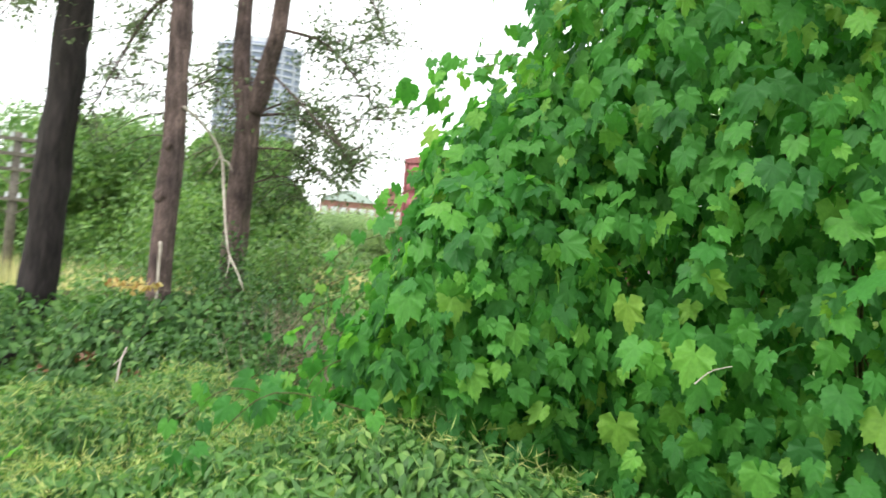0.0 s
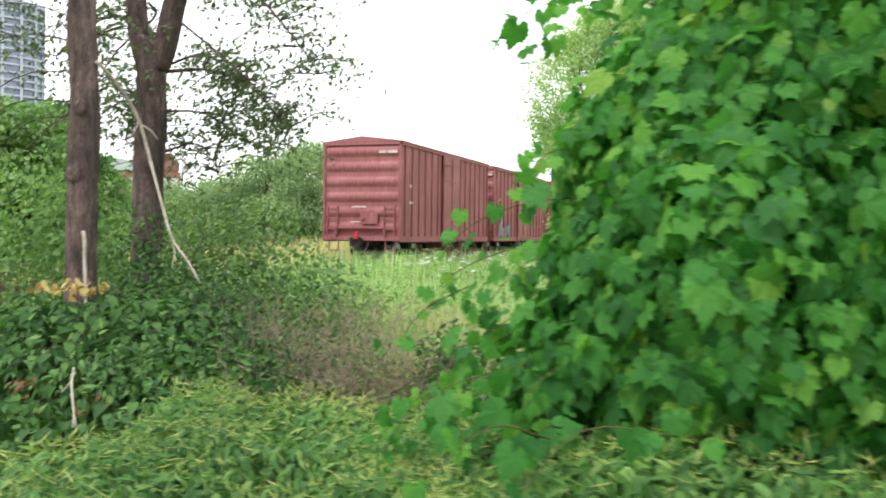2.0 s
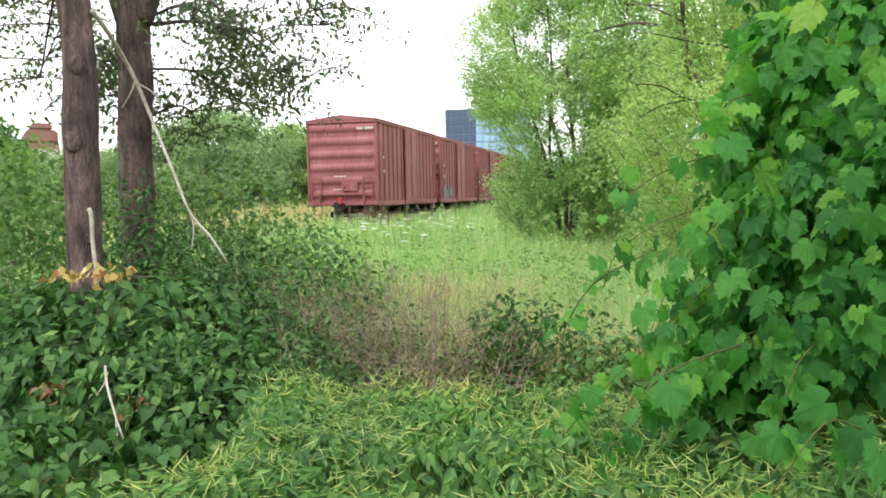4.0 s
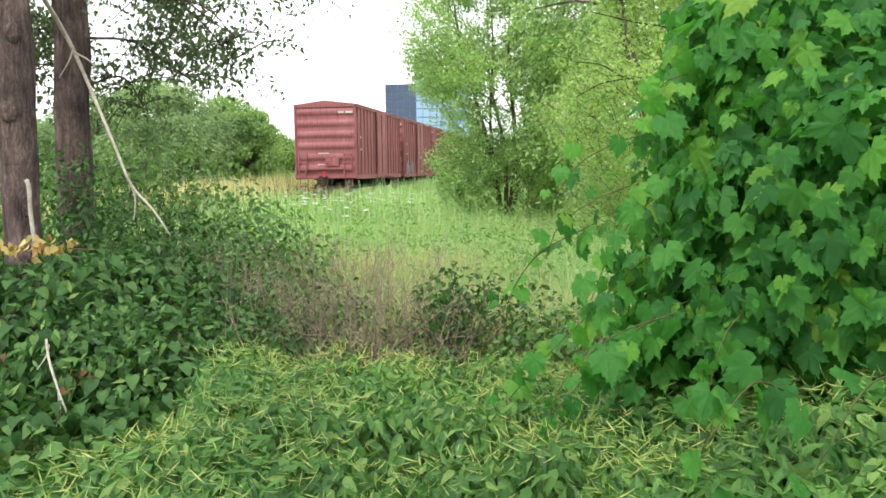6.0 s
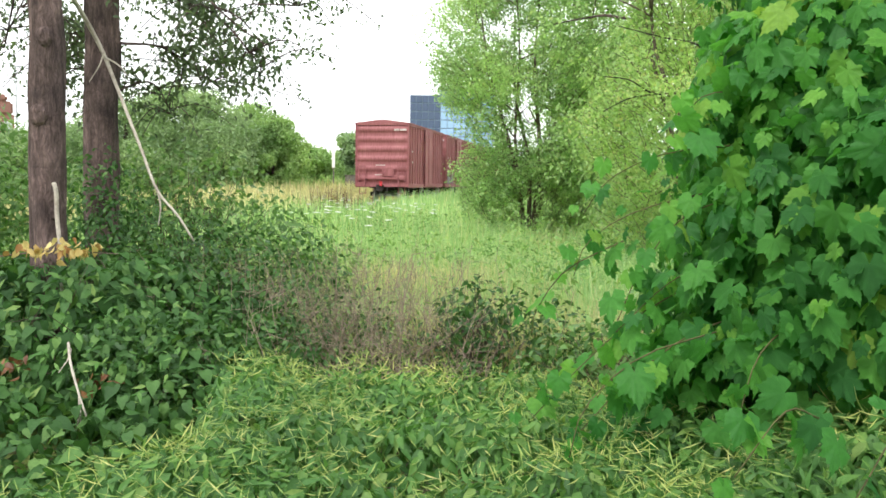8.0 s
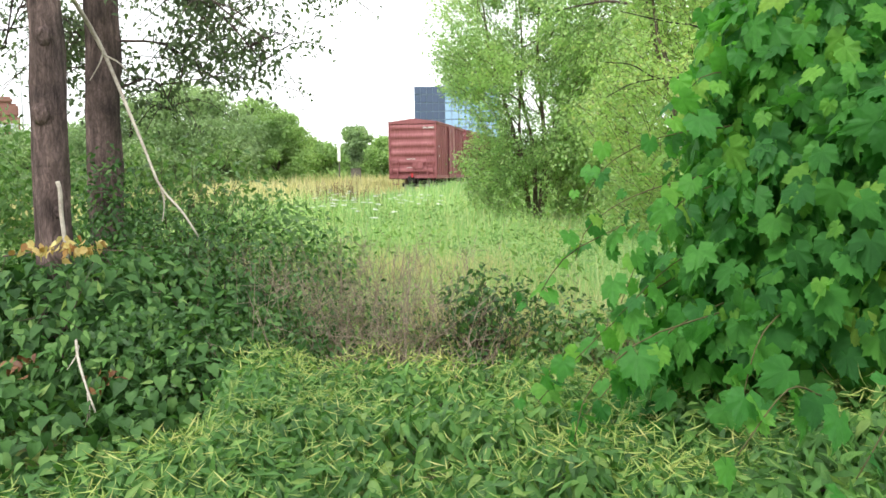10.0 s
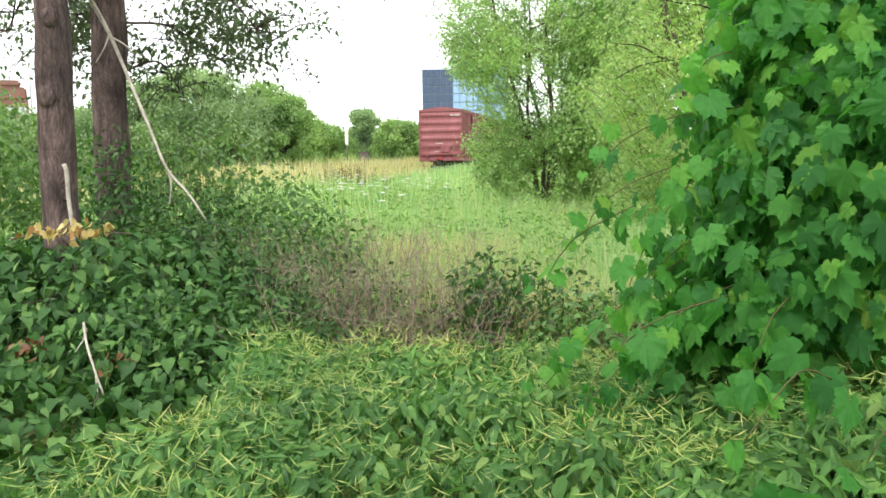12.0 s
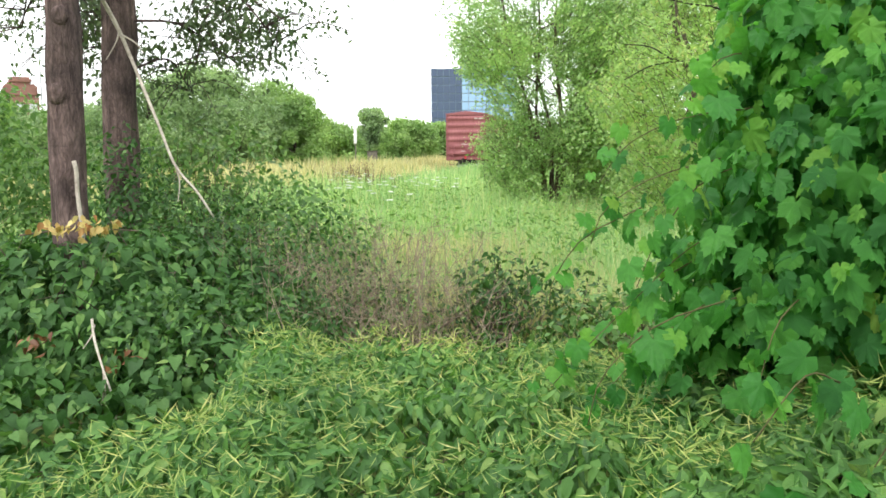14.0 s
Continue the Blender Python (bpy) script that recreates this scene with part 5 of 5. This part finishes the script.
# ---- trees of the middle distance ----
def shoot_tree(label, at, profile, material, shoots, leaf, seed, stems, limbs=(), lean=0.3, trunk_r=0.07):
    """A many-stemmed airy tree: thin stems, arching leafy shoots, and a crown whose half width follows profile (heights, widths)."""
    r = np.random.default_rng(seed)
    tree = thing("maple_tree", label, "tree", at, "light green trees by the meadow")
    zs, ws = profile
    height = zs[-1]
    for k in range(stems):
        a = k * 2.4 + seed
        bm = bmesh.new()
        wide = lean * height * r.uniform(0.5, 1.0)
        top = np.array([math.cos(a) * wide, math.sin(a) * wide, height * r.uniform(0.75, 0.95)])
        line = smooth_line([(0.12 * math.cos(a), 0.12 * math.sin(a), -0.1), top * [0.35, 0.35, 0.33] + r.normal(size=3) * 0.12, top * [0.75, 0.75, 0.66] + r.normal(size=3) * 0.15, top], 12)
        tube(bm, line, np.linspace(trunk_r * r.uniform(0.7, 1.1), 0.012, 12), 7, 0.15, seed)
        for j in range(7):
            i = r.integers(3, 11)
            b, out = a + r.normal() * 1.1, r.uniform(0.6, 1.5)
            e = line[i] + np.array([math.cos(b) * out, math.sin(b) * out, out * r.uniform(0.2, 0.9)])
            tube(bm, smooth_line([line[i], (line[i] + e) / 2 + r.normal(size=3) * 0.1, e], 6), np.linspace(0.022, 0.006, 6), 5)
        part("stem", bm, mat_twig, tree, smooth=True)
    for pts, r0 in limbs:
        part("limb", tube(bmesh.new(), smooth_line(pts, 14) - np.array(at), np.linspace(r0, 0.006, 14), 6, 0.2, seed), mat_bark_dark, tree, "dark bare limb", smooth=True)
    n = shoots
    z = r.uniform(zs[0], height, n * 9)
    z = z[r.uniform(size=n * 9) < (np.interp(z, zs, ws) / max(ws)) ** 0.9][: n * 3]
    z = np.concatenate([z, r.uniform(zs[0], height, n * 3 - len(z))])
    az = r.uniform(0, 6.28, n * 3)
    w = np.interp(z, zs, ws) * (1 + 0.22 * bump_field(az * 2.2, z * 1.2, seed, 1.0)) * r.uniform(0.05, 1, n * 3) ** 0.45
    t = np.stack([w * np.cos(az), w * np.sin(az), z], -1)
    gap = bump_field(t[:, 0] * 1.5 + t[:, 1] * 0.8, t[:, 2] * 1.5, seed + 0.7, 1.2) + r.normal(size=n * 3) * 0.2 > 0.0
    t = t[gap][:n]
    n = len(t)
    d = unit(t * [1, 1, 0] * 0.5 + [0, 0, 0.75] + r.normal(size=(n, 3)) * 0.45)
    ln = r.uniform(0.35, 0.95, n)[:, None]
    a, b = t - d * ln * 0.6, t + d * ln * 0.4
    tagged(mesh_part("shoot_tangle", twigs_mesh("shoot_tangle", a, b, 0.006), mat_twig, tree), kind="stuff")
    m = 50
    f = r.uniform(0.15, 1.08, (n, m, 1))
    p = a[:, None] + (b - a)[:, None] * f + r.normal(size=(n, m, 3)) * 0.075 - np.array([0, 0, 0.12]) * f * f
    p = p.reshape(-1, 3)
    p = p[p[:, 2] > 0.08]
    m = len(p)
    rot = facing(r.normal(size=(m, 3)) * 0.7 + [0, 0, 0.8], r.normal(size=(m, 3)) * 0.8 + [0, 0, -0.55])
    q = leaf * r.uniform(0.6, 1.35, m)
    tagged(mesh_part("crown", scatter("crown", DIAMOND, p, rot, np.stack([q * 0.95, q, q], -1)), material, tree), kind="stuff")
    return tree


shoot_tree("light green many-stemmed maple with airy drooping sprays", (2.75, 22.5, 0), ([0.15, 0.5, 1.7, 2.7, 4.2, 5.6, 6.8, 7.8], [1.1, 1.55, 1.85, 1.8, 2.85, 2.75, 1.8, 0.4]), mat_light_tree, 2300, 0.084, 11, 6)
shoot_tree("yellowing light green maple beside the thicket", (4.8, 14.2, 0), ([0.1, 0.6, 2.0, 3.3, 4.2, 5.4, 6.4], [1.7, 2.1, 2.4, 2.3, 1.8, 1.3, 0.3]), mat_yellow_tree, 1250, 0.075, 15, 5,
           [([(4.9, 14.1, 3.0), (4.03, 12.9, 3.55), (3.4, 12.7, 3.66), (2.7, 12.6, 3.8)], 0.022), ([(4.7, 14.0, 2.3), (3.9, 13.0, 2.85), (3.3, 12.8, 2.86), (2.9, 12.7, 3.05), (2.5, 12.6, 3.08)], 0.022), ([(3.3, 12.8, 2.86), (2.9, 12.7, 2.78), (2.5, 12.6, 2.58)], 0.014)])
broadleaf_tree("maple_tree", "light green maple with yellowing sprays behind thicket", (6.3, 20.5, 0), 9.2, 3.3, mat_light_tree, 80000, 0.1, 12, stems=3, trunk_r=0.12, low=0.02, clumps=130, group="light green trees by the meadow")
FAR = [("large green tree at the edge of the waste ground", (-22.5, 24.0), 5.5, 4.6, 0), ("large green tree at the edge of the waste ground", (-16.4, 25.5), 5.4, 2.6, 0), ("green tree beyond the tracks", (-12.8, 20.5), 4.6, 2.1, 0),
       ("green tree beyond the tracks", (-30, 30), 5.6, 5.0, 0), ("dark green tree beyond the tracks", (-19.8, 51), 4.4, 3.2, 0), ("dark green tree beyond the tracks", (-15.2, 53), 6.8, 3.6, 0), ("green tree beyond the tracks", (-11.0, 56), 6.2, 2.6, 1),
       ("green tree beyond the tracks", (-10.4, 60), 5.6, 1.9, 1), ("green tree beyond the tracks", (-26, 50), 3.9, 3.6, 0), ("light green tree far down the line", (-14.0, 105), 5.0, 4.4, 1), ("small dark tree far down the line", (-9.3, 112), 7.2, 2.6, 0), ("light green tree far down the line", (-4.6, 110), 5.6, 4.0, 1),
       ("light green tree far down the line", (0.2, 118), 5.2, 4.4, 1), ("green tree beyond the tracks", (-33, 62), 4.6, 4.0, 0), ("dark green tree beyond the tracks", (-17.5, 51), 5.9, 3.6, 0), ("dark green tree beyond the tracks", (-13.0, 52), 6.0, 3.2, 0), ("green tree beyond the tracks", (-9.3, 54), 5.0, 2.0, 1), ("dark green tree beyond the tracks", (-22.6, 50), 4.0, 3.6, 0), ("large green tree at the edge of the waste ground", (-19.5, 22.0), 5.0, 3.6, 0), ("green tree beyond the meadow", (15, 34), 8.0, 4.6, 1), ("green tree beyond the meadow", (12, 60), 8.0, 5.0, 1)]
for n, (lab, (x, y), h, s, light) in enumerate(FAR):
    broadleaf_tree("far_tree", lab, (x, y, float(ground_height(x, y)) - 0.05), h, s, mat_far_light if light else mat_sapling if y < 40 else mat_far_tree, 42000 if y < 40 else 26000, 0.17 if y < 40 else 0.17 if y < 80 else 0.35, 40 + n, trunk_r=0.16, low=0.02, group="trees beyond the tracks")


def far_woods():
    n = 26000
    az = rng.uniform(-1.6, 0.9, n)
    d = rng.uniform(150, 210, n)
    top = 6.0 + 2.2 * bump_field(az * 40, az * 0, 1.0, 0.6) + 1.2 * bump_field(az * 160, az * 0, 2.0, 0.6)
    p = np.stack([d * np.sin(az), d * np.cos(az), top * rng.uniform(0.02, 1, n) ** 0.8], -1)
    me = scatter("far_woods", DIAMOND, p, facing(rng.normal(size=(n, 3)) + [0, -1, 0.6], rng.normal(size=(n, 3)) + [0, 0, -0.6]), np.full((n, 3), 1.5) * rng.uniform(0.6, 1.2, (n, 1)))
    tagged(mesh_part("far_woods", me, mat_far_tree), "green belt of distant woods, haze put into the leaf colour", "woods", kind="stuff")


far_woods()


# ---- poles ----
def telegraph_pole():
    t = thing("telegraph_pole", "old wooden telegraph pole with four crossarms of insulators", "telegraph pole", (-16.6, 15.9, 0), turn=46)
    part("pole", tube(bmesh.new(), [(0, 0, 0), (0, 0, 2), (0, 0, 4.1)], [0.14, 0.13, 0.1], 10), mat_pole_wood, t, smooth=True)
    for z in (3.85, 3.45, 3.04, 2.24):
        arm = part("crossarm", boxes((-1.15, 1.15, -0.16, -0.06, z, z + 0.1), bevel=0.01), mat_pole_wood, t)
        part("brace", tube(bmesh.new(), [(-0.55, -0.1, z), (0, -0.12, z - 0.4)], [0.02, 0.02], 6), mat_pole_wood, t)
        part("brace", tube(bmesh.new(), [(0.55, -0.1, z), (0, -0.12, z - 0.4)], [0.02, 0.02], 6), mat_pole_wood, t)
        for k in range(8):
            bm = bmesh.new()
            bmesh.ops.create_cone(bm, cap_ends=True, segments=8, radius1=0.05, radius2=0.03, depth=0.14, matrix=Matrix.Translation((-1.05 + k * 0.3, -0.11, z + 0.17)))
            part("insulator", bm, mat_concrete, arm)


telegraph_pole()


def white_post():
    t = thing("marker_post", "white painted marker post far down the line", "post", (-9.1, 88, 0.2))
    part("shaft", boxes((-0.06, 0.06, -0.06, 0.06, 0, 2.7)), mat_pole_wood, t)
    part("plate", boxes((-0.16, 0.16, -0.1, -0.06, 2.7, 4.5), bevel=0.01), mat_white_post, t)
    b = thing("relay_box", "grey trackside relay cabinet in the grass", "cabinet", (-7.4, 88, 0.2))
    part("body", boxes((-0.5, 0.5, -0.3, 0.3, 0, 1.9), (-0.55, 0.55, -0.35, 0.35, 1.9, 1.98), bevel=0.02), mat_pole_wood, b)


white_post()


# ---- distant buildings ----
def glass_block(parent, name, x0, x1, depth, z1, cols, floors, glass, frame_mat):
    body = part(name, boxes((x0, x1, 0.4, depth, 0, z1)), frame_mat, parent)
    w, h = (x1 - x0) / cols, z1 / floors
    me = bpy.data.meshes.new("pane")
    boxes((0.12, w - 0.12, 0, 0.5, 0.25, h - 0.12)).to_mesh(me)
    for i in range(cols):
        for j in range(floors):
            ob = mesh_part("pane", me, glass, body)
            ob.location = (x0 + i * w, 0.1, j * h)


office = thing("glass_office", "blue glass office building of two slabs", "office building", (-4.18, 300, 0))
glass_block(office, "dark_slab", 0, 10.6, 20, 31.8, 5, 11, mat_glass_dark, mat_mullion)
glass_block(office, "light_slab", 10.64, 22.5, 24, 34.8, 5, 12, mat_glass_light, mat_mullion)
glass_block(office, "side_slab", 22.54, 29.5, 22, 32.5, 3, 11, mat_glass_light, mat_concrete)


def tower():
    t = thing("apartment_tower", "tall pale blue-grey apartment tower with balcony bands", "tower block", (-235.0, 324.3, 0), turn=33.1)
    bm = bmesh.new()
    bmesh.ops.create_cone(bm, cap_ends=True, segments=40, radius1=1, radius2=1, depth=1, matrix=Matrix.Translation((0, 0, 47.4)) @ Matrix.Diagonal((18.3, 11, 94.8, 1)))
    part("glass_core", bm, mat_glass_tower, t)
    slab = bpy.data.meshes.new("balcony_slab")
    bm = bmesh.new()
    bmesh.ops.create_cone(bm, cap_ends=True, segments=40, radius1=1, radius2=1, depth=1, matrix=Matrix.Diagonal((19.5, 12.2, 0.8, 1)))
    bm.to_mesh(slab)
    bm.free()
    for k in range(30):
        mesh_part("balcony_slab", slab, mat_tower_slab, t).location = (0, 0, 2.2 + k * 3.15)
    fin = bpy.data.meshes.new("fin")
    boxes((-0.5, 0.5, -0.5, 0.5, 0, 95.5)).to_mesh(fin)
    for k in range(16):
        a = 2 * math.pi * (k + 0.5) / 16
        mesh_part("fin", fin, mat_tower_slab, t).location = (19.0 * math.cos(a), 11.7 * math.sin(a), 0)
    part("penthouse", boxes((-9, 9, -6, 6, 94.8, 98.5)), mat_concrete, t)


tower()


def brick_block():
    t = thing("brick_mill", "red brick mill with a rounded pale green roof", "building", (-93, 175, 0), turn=29)
    part("wall", boxes((-10, 10, 0, 20, 0, 14.5)), mat_brick_far, t)
    bm = bmesh.new()
    for x0, x1, zz, m in ((-10, 3.5, 15, 2.6),):
        n = 14
        a = [bm.verts.new((x0 + (x1 - x0) * k / n, -0.4, zz - 0.5 + m * math.sin(math.pi * k / n))) for k in range(n + 1)]
        b = [bm.verts.new((v.co.x, 20, v.co.z)) for v in a]
        for k in range(n):
            bm.faces.new((a[k], a[k + 1], b[k + 1], b[k]))
        bm.faces.new(a[::-1]), bm.faces.new(b)
    part("roof", bm, mat_roof_green, t)
    part("gable", boxes((3.5, 9.8, -0.3, 20, 14.5, 17.2), (4.6, 8.8, -0.3, 20, 17.2, 18.6), bevel=0.4), mat_brick_far, t)
    pane = bpy.data.meshes.new("window")
    boxes((-0.75, 0.75, -0.12, 0.1, 0, 1.9)).to_mesh(pane)
    for k in range(9):
        for z in (11.2, 7.6):
            mesh_part("window", pane, mat_concrete, t).location = (-8.8 + k * 2.2, 0, z)
    part("mast", boxes((10.5, 10.8, 2, 2.3, 0, 24.5), (9.4, 11.9, 2, 2.3, 24.5, 24.9)), mat_concrete, t)
    w = thing("white_block", "distant white office block above the trees", "building", (-82, 205, 0), turn=22)
    part("wall", boxes((-4, 4, 0, 12, 0, 12.6)), mat_concrete, w)
    pane2 = bpy.data.meshes.new("window")
    boxes((-0.5, 0.5, -0.1, 0.1, 0, 1.4)).to_mesh(pane2)
    for k in range(5):
        for z in (10.4, 8.0):
            mesh_part("window", pane2, mat_glass_tower, w).location = (-3.2 + k * 1.6, 0, z)


brick_block()

motions()
